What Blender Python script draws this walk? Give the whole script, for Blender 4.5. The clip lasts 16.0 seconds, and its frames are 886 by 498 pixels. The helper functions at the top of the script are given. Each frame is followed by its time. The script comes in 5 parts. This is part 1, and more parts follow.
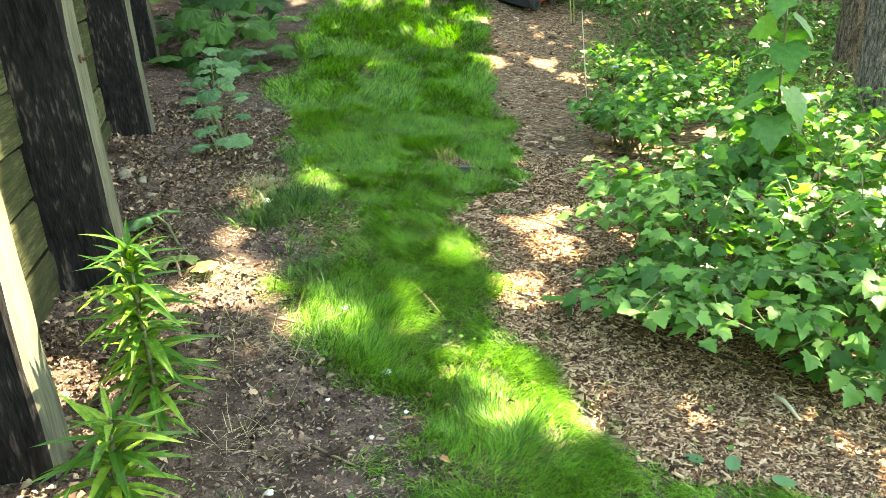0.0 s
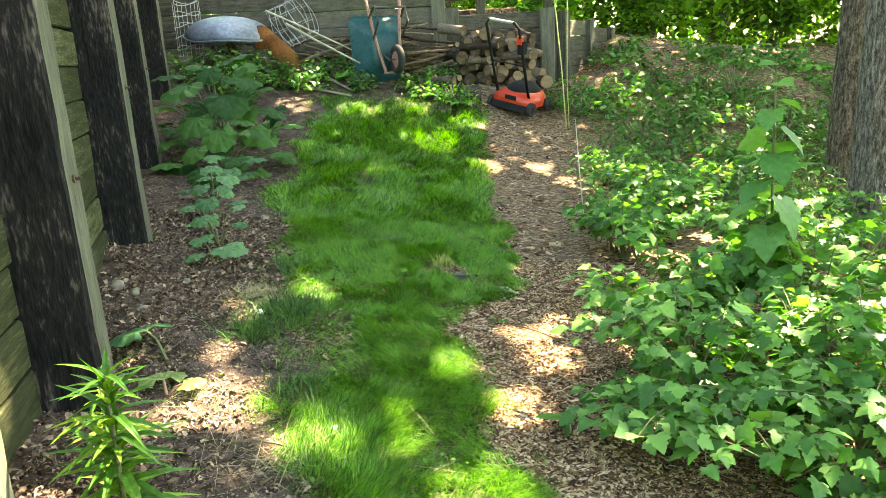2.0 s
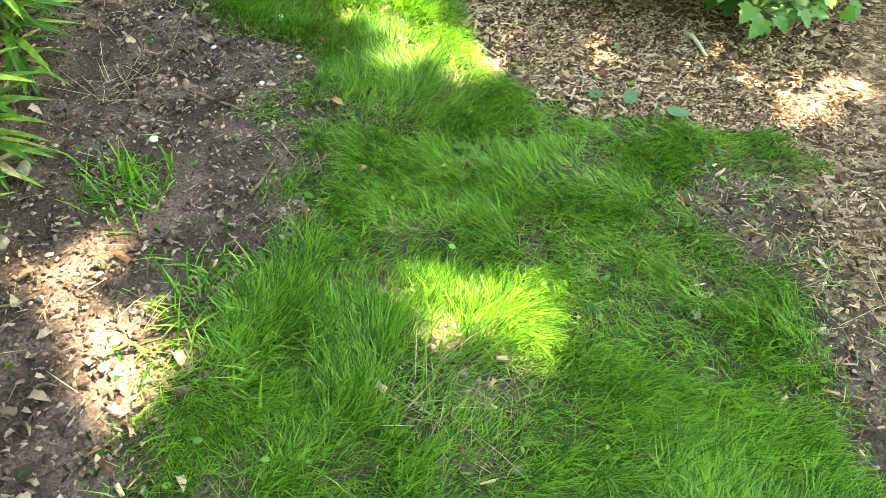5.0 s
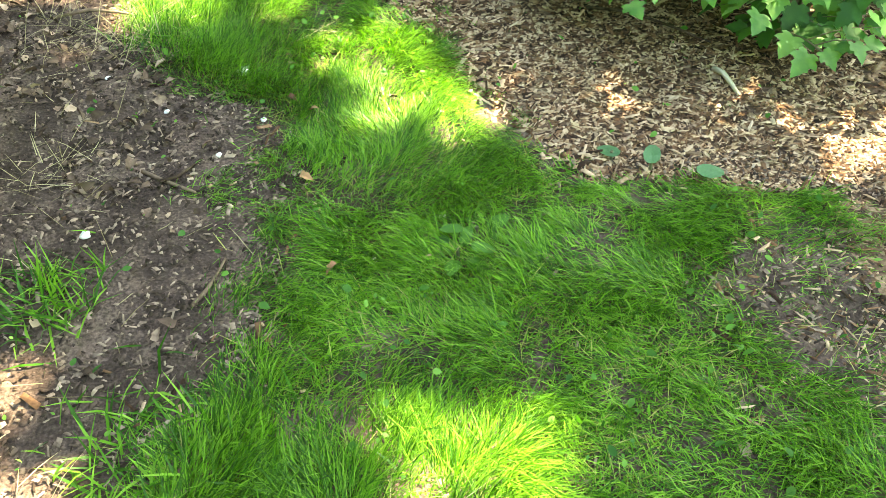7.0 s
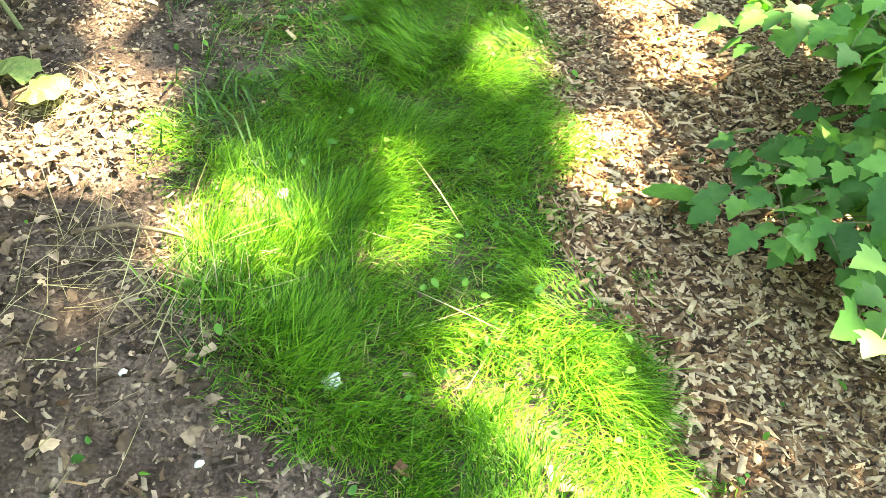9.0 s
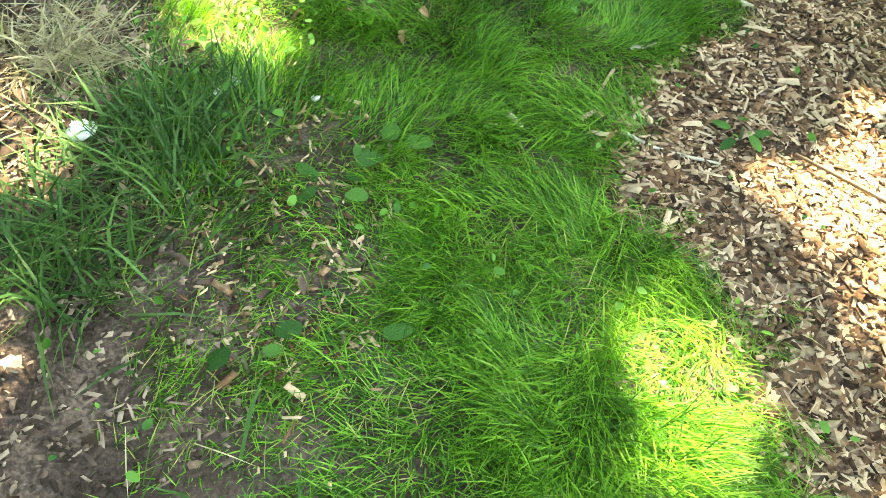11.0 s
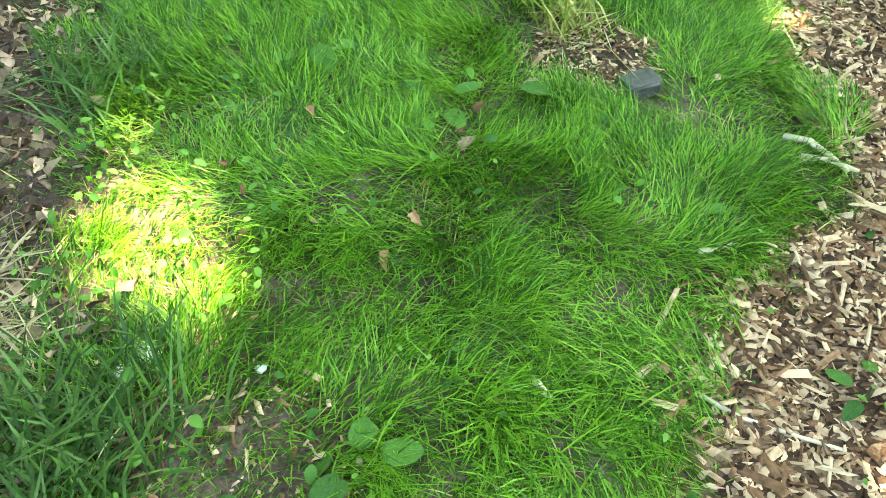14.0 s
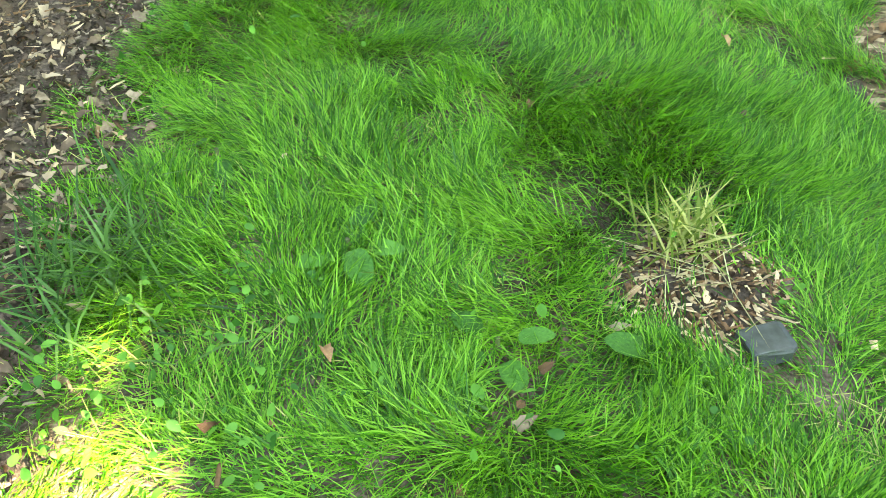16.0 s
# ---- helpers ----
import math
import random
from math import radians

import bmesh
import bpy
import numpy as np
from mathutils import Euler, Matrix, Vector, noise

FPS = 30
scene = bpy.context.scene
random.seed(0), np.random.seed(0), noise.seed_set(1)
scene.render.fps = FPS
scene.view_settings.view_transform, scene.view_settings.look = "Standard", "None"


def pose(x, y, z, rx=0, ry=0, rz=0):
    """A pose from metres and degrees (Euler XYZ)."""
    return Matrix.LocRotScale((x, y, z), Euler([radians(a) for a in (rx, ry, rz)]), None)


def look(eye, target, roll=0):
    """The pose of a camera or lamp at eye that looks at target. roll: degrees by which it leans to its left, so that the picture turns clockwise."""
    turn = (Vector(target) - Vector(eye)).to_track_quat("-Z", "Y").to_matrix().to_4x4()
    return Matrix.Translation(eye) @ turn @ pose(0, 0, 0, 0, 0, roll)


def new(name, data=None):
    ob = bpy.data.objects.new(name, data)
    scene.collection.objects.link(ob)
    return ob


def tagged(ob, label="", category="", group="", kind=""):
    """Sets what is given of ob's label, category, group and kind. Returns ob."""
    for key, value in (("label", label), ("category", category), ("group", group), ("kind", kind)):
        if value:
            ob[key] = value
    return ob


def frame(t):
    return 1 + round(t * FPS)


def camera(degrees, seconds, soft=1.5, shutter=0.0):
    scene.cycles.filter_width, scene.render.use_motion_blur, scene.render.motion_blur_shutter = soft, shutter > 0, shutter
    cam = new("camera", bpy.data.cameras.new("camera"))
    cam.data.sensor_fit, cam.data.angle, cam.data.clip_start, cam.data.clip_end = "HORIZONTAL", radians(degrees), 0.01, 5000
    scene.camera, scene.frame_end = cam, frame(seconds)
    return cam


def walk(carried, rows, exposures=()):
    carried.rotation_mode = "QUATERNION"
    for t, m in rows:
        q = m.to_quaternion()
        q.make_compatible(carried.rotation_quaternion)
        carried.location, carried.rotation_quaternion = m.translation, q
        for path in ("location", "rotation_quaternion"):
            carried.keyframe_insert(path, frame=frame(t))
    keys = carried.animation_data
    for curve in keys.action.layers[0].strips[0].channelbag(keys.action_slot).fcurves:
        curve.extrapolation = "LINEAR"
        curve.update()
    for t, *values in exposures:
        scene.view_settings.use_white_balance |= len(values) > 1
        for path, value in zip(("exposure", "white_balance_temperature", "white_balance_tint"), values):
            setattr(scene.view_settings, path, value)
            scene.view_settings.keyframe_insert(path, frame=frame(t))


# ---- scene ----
cam = camera(60.0, 16.0, soft=0.9)
PATH = [
    (0, (0.827, -0.514, 1.262), (0.857, 1.348, 0.533), -2.8),
    (0.5, (0.828, -0.499, 1.320), (0.854, 1.416, 0.745), -2.6),
    (1, (0.839, -0.482, 1.325), (0.861, 1.435, 0.757), -2.6),
    (1.5, (0.856, -0.463, 1.326), (0.882, 1.463, 0.790), -2.9),
    (2, (0.871, -0.450, 1.326), (0.909, 1.487, 0.831), -3.0),
    (2.5, (0.879, -0.454, 1.315), (0.941, 1.485, 0.828), -3.1),
    (3, (0.830, -0.486, 1.284), (0.842, 1.429, 0.707), -2.6),
    (3.5, (0.803, -0.490, 1.266), (0.717, 1.371, 0.538), -3.1),
    (4, (0.834, -0.493, 1.213), (0.751, 1.189, 0.135), -3.6),
    (4.5, (0.871, -0.488, 1.153), (0.908, 0.981, -0.204), -2.2),
    (4.7, (0.906, -0.501, 1.136), (1.007, 0.922, -0.267), -1.7),
    (6.8, (1.086, -0.212, 1.049), (1.137, 1.165, -0.400), -7.5),
    (7, (1.078, -0.124, 1.041), (1.129, 1.286, -0.377), -6.2),
    (7.5, (1.058, 0.131, 1.048), (1.155, 1.495, -0.411), -1.0),
    (8, (1.074, 0.399, 1.008), (1.089, 1.767, -0.450), -2.3),
    (8.5, (1.073, 0.670, 1.004), (0.842, 2.071, -0.406), -7.9),
    (9, (0.932, 0.993, 1.021), (0.798, 2.419, -0.374), -2.8),
    (9.2, (1.040, 1.182, 1.134), (0.752, 2.567, -0.280), -6.7),
    (11.3, (0.526, 2.457, 0.928), (0.619, 3.741, -0.603), -0.6),
    (11.5, (0.560, 2.566, 0.916), (0.530, 3.875, -0.596), -3.8),
    (12, (0.633, 2.729, 0.925), (0.402, 4.062, -0.548), -9.2),
    (12.5, (0.657, 2.811, 0.908), (0.572, 4.150, -0.575), -6.8),
    (13, (0.656, 2.847, 0.906), (0.598, 4.174, -0.589), -6.7),
    (13.5, (0.656, 2.861, 0.908), (0.607, 4.213, -0.564), -6.4),
    (14, (0.658, 2.874, 0.888), (0.634, 4.234, -0.578), -6.0),
    (14.5, (0.613, 2.960, 0.848), (0.673, 4.231, -0.695), -3.1),
    (15, (0.513, 3.096, 0.902), (0.706, 4.289, -0.692), 3.9),
    (15.5, (0.564, 3.213, 0.905), (0.664, 4.543, -0.586), 0.9),
    (16, (0.706, 3.357, 0.905), (0.477, 4.770, -0.492), -5.5),
]
walk(cam, [(t, look(eye, target, roll)) for t, eye, target, roll in PATH],
     exposures=[(0, 3.9, 9600, 2), (2, 3.8, 9600, 2), (4.5, 3.92, 9500, 3), (7, 3.92, 9600, 0), (8.5, 4.15, 9800, -1), (11.3, 4.2, 9800, -3), (14, 4.47, 9900, -5), (15, 4.5, 10100, -6), (16, 4.65, 10300, -7)])

# ---- light ----
SUN_WAY = Vector((0.52, 0.34, 0.78)).normalized()  # towards the sun
world = bpy.data.worlds.new("sky")
scene.world = world
world.use_nodes = True
wn = world.node_tree.nodes
sky = wn.new("ShaderNodeTexSky")
sky.sky_type = "NISHITA"
sky.sun_disc = False
sky.sun_elevation = math.asin(SUN_WAY.z)
sky.sun_rotation = math.atan2(SUN_WAY.x, SUN_WAY.y)
world.node_tree.links.new(sky.outputs[0], wn["Background"].inputs[0])
wn["Background"].inputs[1].default_value = 0.15
sun = new("sun", bpy.data.lights.new("sun", "SUN"))
sun.data.energy = 4.6
sun.data.angle = radians(0.55)
sun.data.color = (1.0, 0.95, 0.86)
sun.matrix_world = look(SUN_WAY * 40, (0, 0, 0))

rng = np.random.default_rng(7)


# ---- materials ----
def material(name, low, high, rough=0.8, scale=8.0, fine=60.0, bump=0.3, island=0.0, stretch=(1, 1, 1), metal=0.0, through_light=0.0, mid=None, spread=(0.3, 0.7), objrand=0.0, deep=0.01):
    """Two scales of noise between colours, with grain relief. island: change of value from piece to piece of a joined mesh."""
    m = bpy.data.materials.new(name)
    m.use_nodes = True
    t = m.node_tree
    n, link = t.nodes, t.links.new
    shader = n["Principled BSDF"]
    where = n.new("ShaderNodeTexCoord")
    grid = n.new("ShaderNodeMapping")
    grid.inputs["Scale"].default_value = stretch
    link(where.outputs["Object"], grid.inputs[0])
    big, small = n.new("ShaderNodeTexNoise"), n.new("ShaderNodeTexNoise")
    for node, s in ((big, scale), (small, fine)):
        node.inputs["Scale"].default_value = s
        node.inputs["Detail"].default_value = 4
        link(grid.outputs[0], node.inputs[0])
    mix = n.new("ShaderNodeMix")
    mix.inputs[0].default_value = 0.45
    link(big.outputs[0], mix.inputs[2])
    link(small.outputs[0], mix.inputs[3])
    value = mix.outputs[0]
    if island or objrand:
        source = n.new("ShaderNodeNewGeometry").outputs["Random Per Island"] if island else n.new("ShaderNodeObjectInfo").outputs["Random"]
        move = n.new("ShaderNodeMath")
        move.operation = "MULTIPLY_ADD"
        move.inputs[1].default_value = island or objrand
        link(source, move.inputs[0])
        less = n.new("ShaderNodeMath")
        less.operation = "SUBTRACT"
        less.inputs[1].default_value = (island or objrand) / 2
        link(value, less.inputs[0])
        link(less.outputs[0], move.inputs[2])
        value = move.outputs[0]
    ramp = n.new("ShaderNodeValToRGB")
    ramp.color_ramp.elements[0].position, ramp.color_ramp.elements[1].position = spread
    ramp.color_ramp.elements[0].color = (*low, 1)
    ramp.color_ramp.elements[1].color = (*high, 1)
    if mid:
        ramp.color_ramp.elements.new(sum(spread) / 2).color = (*mid, 1)
    link(value, ramp.inputs[0])
    link(ramp.outputs[0], shader.inputs["Base Color"])
    shader.inputs["Roughness"].default_value = rough
    shader.inputs["Metallic"].default_value = metal
    if through_light:
        shader.inputs["Specular IOR Level"].default_value = 0.25
    elif rough >= 0.8:
        shader.inputs["Specular IOR Level"].default_value = 0.15
    if bump:
        relief = n.new("ShaderNodeBump")
        relief.inputs["Strength"].default_value = bump
        relief.inputs["Distance"].default_value = deep
        link(mix.outputs[0], relief.inputs["Height"])
        link(relief.outputs[0], shader.inputs["Normal"])
    if through_light:
        glow = n.new("ShaderNodeBsdfTranslucent")
        lift = n.new("ShaderNodeMix")
        lift.data_type = "RGBA"
        lift.blend_type = "MULTIPLY"
        lift.inputs[0].default_value = 1.0
        lift.inputs[7].default_value = (1.25, 1.65, 0.5, 1)
        link(ramp.outputs[0], lift.inputs[6])
        link(lift.outputs[2], glow.inputs[0])
        both = n.new("ShaderNodeMixShader")
        both.inputs[0].default_value = through_light
        link(shader.outputs[0], both.inputs[1])
        link(glow.outputs[0], both.inputs[2])
        link(both.outputs[0], n["Material Output"].inputs[0])
    return m


M_SOIL = material("soil", (0.02, 0.0135, 0.0105), (0.2, 0.142, 0.112), 0.95, 9, 150, 1.0, mid=(0.07, 0.048, 0.039), spread=(0.32, 0.68))
M_GRASS = material("grass_blade", (0.022, 0.085, 0.008), (0.17, 0.35, 0.04), 0.42, 3.5, 30, 0, island=0.7, through_light=0.3, mid=(0.066, 0.2, 0.014))
M_DRYGRASS = material("dry_grass", (0.2, 0.155, 0.085), (0.48, 0.41, 0.26), 0.7, 20, 60, 0, island=0.5, through_light=0.2)


def mulch_material():
    """Matted wood chips: flat flakes of several browns lying every way."""
    m = bpy.data.materials.new("matted_mulch")
    m.use_nodes = True
    n, link = m.node_tree.nodes, m.node_tree.links.new
    where = n.new("ShaderNodeTexCoord")
    fields = []
    for turn, stretch in ((0.5, (24, 62, 30)), (2.0, (30, 85, 30))):
        grid = n.new("ShaderNodeMapping")
        grid.inputs["Rotation"].default_value = (0, 0, turn)
        grid.inputs["Scale"].default_value = stretch
        link(where.outputs["Object"], grid.inputs[0])
        flakes = n.new("ShaderNodeTexVoronoi")
        flakes.inputs["Scale"].default_value = 1.0
        link(grid.outputs[0], flakes.inputs["Vector"])
        fields.append(flakes)
    patch = n.new("ShaderNodeTexNoise")
    patch.inputs["Scale"].default_value = 22
    link(where.outputs["Object"], patch.inputs["Vector"])
    step = n.new("ShaderNodeMath")
    step.operation = "GREATER_THAN"
    step.inputs[1].default_value = 0.5
    link(patch.outputs[0], step.inputs[0])
    tone, high = n.new("ShaderNodeMix"), n.new("ShaderNodeMix")
    for node, output in ((tone, "Color"), (high, "Distance")):
        link(step.outputs[0], node.inputs[0])
        link(fields[0].outputs[output], node.inputs[2])
        link(fields[1].outputs[output], node.inputs[3])
    grain = n.new("ShaderNodeTexNoise")
    grain.inputs["Scale"].default_value = 160
    grain.inputs["Detail"].default_value = 4
    link(where.outputs["Object"], grain.inputs["Vector"])
    both = n.new("ShaderNodeMix")
    both.inputs[0].default_value = 0.4
    link(tone.outputs[0], both.inputs[2])
    link(grain.outputs[0], both.inputs[3])
    ramp = n.new("ShaderNodeValToRGB")
    ramp.color_ramp.elements[0].position, ramp.color_ramp.elements[1].position = 0.22, 0.85
    ramp.color_ramp.elements[0].color = (0.028, 0.017, 0.012, 1)
    ramp.color_ramp.elements[1].color = (0.42, 0.3, 0.2, 1)
    ramp.color_ramp.elements.new(0.5).color = (0.13, 0.078, 0.05, 1)
    link(both.outputs[0], ramp.inputs[0])
    shader = n["Principled BSDF"]
    link(ramp.outputs[0], shader.inputs["Base Color"])
    shader.inputs["Roughness"].default_value = 0.9
    shader.inputs["Specular IOR Level"].default_value = 0.15
    relief = n.new("ShaderNodeBump")
    relief.invert = True
    relief.inputs["Strength"].default_value = 0.8
    relief.inputs["Distance"].default_value = 0.006
    link(high.outputs[0], relief.inputs["Height"])
    link(relief.outputs[0], shader.inputs["Normal"])
    return m


M_MULCH = mulch_material()
M_CHIP = material("wood_chip", (0.03, 0.016, 0.01), (0.56, 0.4, 0.26), 0.9, 25, 120, 0.4, island=1.1, mid=(0.2, 0.105, 0.056), spread=(0.05, 1.0))
M_CHIP_SINGLE = material("single_wood_chip", (0.07, 0.04, 0.025), (0.6, 0.45, 0.31), 0.85, 25, 120, 0.4, objrand=0.8, mid=(0.25, 0.16, 0.1), spread=(0.15, 0.95))
M_LITTER = material("leaf_litter", (0.045, 0.029, 0.021), (0.4, 0.285, 0.205), 0.85, 20, 90, 0.2, island=0.9, mid=(0.13, 0.086, 0.061), spread=(0.15, 0.95))
# blackened timber, with the shade on the unlit faces mixed into the colour
M_POST = material("old_shaded_post", (0.004, 0.0036, 0.004), (0.17, 0.135, 0.115), 0.8, 2.0, 14, 0.9, stretch=(6, 6, 1.4), mid=(0.019, 0.0165, 0.017), spread=(0.38, 0.72), deep=0.014)
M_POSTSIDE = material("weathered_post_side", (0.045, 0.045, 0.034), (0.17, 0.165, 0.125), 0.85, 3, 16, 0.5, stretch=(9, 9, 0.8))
M_PLANK = material("mossy_plank", (0.02, 0.023, 0.011), (0.15, 0.15, 0.08), 0.85, 3, 16, 1.0, stretch=(9, 0.9, 9), mid=(0.045, 0.048, 0.022), objrand=0.15)
M_GREYWOOD = material("grey_wood", (0.035, 0.03, 0.024), (0.16, 0.14, 0.11), 0.85, 3, 16, 0.7, stretch=(2, 9, 9), objrand=0.2)
M_BARK = material("bark", (0.03, 0.024, 0.02), (0.34, 0.29, 0.25), 0.95, 6, 26, 1.0, stretch=(7, 7, 1.8), mid=(0.14, 0.115, 0.095), spread=(0.38, 0.64), deep=0.04)
M_LEAF = material("bush_leaf", (0.035, 0.115, 0.025), (0.15, 0.31, 0.075), 0.5, 6, 30, 0, island=0.6, through_light=0.38, mid=(0.065, 0.185, 0.042))
M_CROWN = material("crown_leaf", (0.02, 0.06, 0.012), (0.08, 0.18, 0.03), 0.5, 1, 10, 0, island=0.5, through_light=0.3)
M_CRUMB = material("soil_crumb", (0.03, 0.021, 0.016), (0.36, 0.27, 0.2), 0.95, 20, 90, 0.2, island=0.85, mid=(0.105, 0.072, 0.056), spread=(0.15, 0.98))
M_DRYMIX = material("half_dry_grass", (0.12, 0.16, 0.03), (0.4, 0.36, 0.15), 0.6, 5, 30, 0, island=0.6, through_light=0.3)
M_WEED = material("weed_leaf", (0.03, 0.11, 0.02), (0.11, 0.26, 0.045), 0.6, 8, 40, 0, island=0.6, through_light=0.35)
M_WEEDLEAF = material("plantain_leaf", (0.02, 0.08, 0.014), (0.075, 0.2, 0.03), 0.6, 12, 50, 0.25, objrand=0.4, through_light=0.2)
M_BLUELEAF = material("blue_green_leaf", (0.04, 0.13, 0.06), (0.1, 0.22, 0.11), 0.5, 12, 50, 0.1, objrand=0.3, through_light=0.3)
M_BARK2 = material("brown_bark", (0.025, 0.018, 0.013), (0.24, 0.19, 0.15), 0.95, 4, 14, 1.0, stretch=(9, 9, 3.0), mid=(0.1, 0.078, 0.06), spread=(0.38, 0.64), deep=0.03)


# ---- building helpers ----
def array_mesh(name, verts, tris, mat, parent=None, smooth=False):
    """A mesh of triangles from arrays."""
    me = bpy.data.meshes.new(name)
    me.vertices.add(len(verts))
    me.vertices.foreach_set("co", np.ascontiguousarray(verts, np.float32).ravel())
    me.loops.add(tris.size)
    me.loops.foreach_set("vertex_index", np.ascontiguousarray(tris, np.int32).ravel())
    me.polygons.add(len(tris))
    me.polygons.foreach_set("loop_start", np.arange(0, tris.size, 3, dtype=np.int32))
    if smooth:
        me.polygons.foreach_set("use_smooth", np.ones(len(tris), bool))
    me.materials.append(mat)
    me.update(calc_edges=True)
    ob = new(name, me)
    if parent:
        ob.parent = parent
    return ob


def scatter(name, shape, places, turns, sizes, mat, parent=None, smooth=False):
    """One mesh of many copies of shape (verts, tris), each turned by a 3x3 matrix and scaled by a number or three."""
    base, tris = shape
    sizes = np.asarray(sizes, float)
    if sizes.ndim == 1:
        sizes = np.repeat(sizes[:, None], 3, 1)
    verts = np.einsum("nij,nkj->nki", turns, base[None] * sizes[:, None, :]) + places[:, None, :]
    all_tris = (tris[None] + (np.arange(len(places)) * len(base))[:, None, None]).reshape(-1, 3)
    return array_mesh(name, verts.reshape(-1, 3), all_tris, mat, parent, smooth)


def turns_of(yaw, pitch, roll):
    """Stacks of turns: roll about x first, then pitch about y, then yaw about z."""
    def stack(a, kind):
        c, s, o, i = np.cos(a), np.sin(a), np.zeros_like(a), np.ones_like(a)
        rows = {"z": (c, -s, o, s, c, o, o, o, i), "y": (c, o, s, o, i, o, -s, o, c), "x": (i, o, o, o, c, -s, o, s, c)}[kind]
        return np.stack(rows, -1).reshape(-1, 3, 3)
    return stack(yaw, "z") @ stack(pitch, "y") @ stack(roll, "x")


def part(name, bm, mat, parent=None, label="", smooth=False):
    me = bpy.data.meshes.new(name)
    bm.normal_update()
    bm.to_mesh(me)
    bm.free()
    for one in (mat if isinstance(mat, (list, tuple)) else [mat]):
        me.materials.append(one)
    if smooth:
        me.polygons.foreach_set("use_smooth", [True] * len(me.polygons))
    ob = new(name, me)
    if parent:
        ob.parent = parent
    if label:
        tagged(ob, label)
    return ob


def thing(name, at, label, category, group="", rx=0, ry=0, rz=0, kind=""):
    ob = new(name)
    ob.matrix_world = pose(*at, rx, ry, rz)
    return tagged(ob, label, category, group, kind)


def box_bm(size, at=(0, 0, 0), bevel=0.0, turn=None, bm=None, rough=0.0):
    bm = bm or bmesh.new()
    made = bmesh.ops.create_cube(bm, size=1.0)["verts"]
    for v in made:
        v.co = Vector((v.co.x * size[0], v.co.y * size[1], v.co.z * size[2]))
    if bevel:
        edges = list({e for v in made for e in v.link_edges})
        made = bmesh.ops.bevel(bm, geom=edges, offset=bevel, segments=2, affect="EDGES", profile=0.6)["verts"]
    m = Matrix.Translation(at) @ (turn.to_4x4() if turn else Matrix())
    for v in made:
        if rough:
            v.co += Vector(rng.normal(0, rough, 3))
        v.co = m @ v.co
    return bm


def tube_bm(points, radii, sides=8, bm=None, capped=True):
    """A tube along points with a radius at each."""
    bm = bm or bmesh.new()
    points = [Vector(p) for p in points]
    if not hasattr(radii, "__len__"):
        radii = [radii] * len(points)
    rings = []
    for i, (p, r) in enumerate(zip(points, radii)):
        along = (points[min(i + 1, len(points) - 1)] - points[max(i - 1, 0)]).normalized()
        side = along.cross(Vector((0.13, 0.31, 0.94)) if abs(along.z) < 0.9 else Vector((1, 0.1, 0))).normalized()
        other = along.cross(side)
        rings.append([bm.verts.new(p + (side * math.cos(a) + other * math.sin(a)) * r) for a in (2 * math.pi * k / sides for k in range(sides))])
    for a, b in zip(rings, rings[1:]):
        for k in range(sides):
            bm.faces.new((a[k], a[(k + 1) % sides], b[(k + 1) % sides], b[k]))
    if capped:
        bm.faces.new(rings[0][::-1])
        bm.faces.new(rings[-1])
    return bm


def value_noise(x, y, cell, seed=0):
    """Smooth noise in 0..1 over arrays."""
    table = np.random.default_rng(100 + seed).random((64, 64))
    u, v = np.asarray(x, float) / cell, np.asarray(y, float) / cell
    i, j = np.floor(u).astype(int), np.floor(v).astype(int)
    f, g = u - i, v - j
    f, g = f * f * (3 - 2 * f), g * g * (3 - 2 * g)
    at = lambda a, b: table[a % 64, b % 64]
    return (at(i, j) * (1 - f) + at(i + 1, j) * f) * (1 - g) + (at(i, j + 1) * (1 - f) + at(i + 1, j + 1) * f) * g


def smooth(v, a, b):
    t = np.clip((np.asarray(v, float) - a) / (b - a), 0, 1)
    return t * t * (3 - 2 * t)


# ---- the lie of the land ----
POST_Y = [-2.0, -0.4, 1.22, 2.36, 4.43, 6.64, 8.8, 10.4]
POST_X = [0.05, -0.03, -0.35, -0.56, -1.09, -1.7, -2.2, -2.55]


def wall_x(y):
    return np.interp(y, POST_Y, POST_X)


def land(x, y):
    """Height of the ground: it falls away from the left-hand wall, climbs towards the far end and is held back by the walls."""
    x, y = np.asarray(x, float), np.asarray(y, float)
    z = -0.1228 * np.clip(x, -4, 7) + 0.05 * np.clip(y - 2.2, 0, 8) + 0.05 * np.clip(y - 6, 0, 4) ** 2
    z = z + 0.75 * smooth(y, 8.5, 12.5) * smooth(x, 2.6, 4.2)
    z = z + 0.1 * np.exp(-((x - 1.65) ** 2 + (y - 9.4) ** 2) / 0.12)
    held = np.maximum(smooth(-(x - wall_x(y)), 0.34, 0.46), smooth(y, 10.75, 10.9) * smooth(-x, -2.5, -2.3))
    return z * (1 - held) + held * 1.9


def land_rough(x, y):
    near = smooth(-np.abs(y - 3), -9, -6)
    return land(x, y) + near * (0.03 * (value_noise(x, y, 0.35, 1) - 0.5) + 0.02 * (value_noise(x, y, 0.09, 2) - 0.5) + 0.008 * (value_noise(x, y, 0.045, 3) - 0.5))


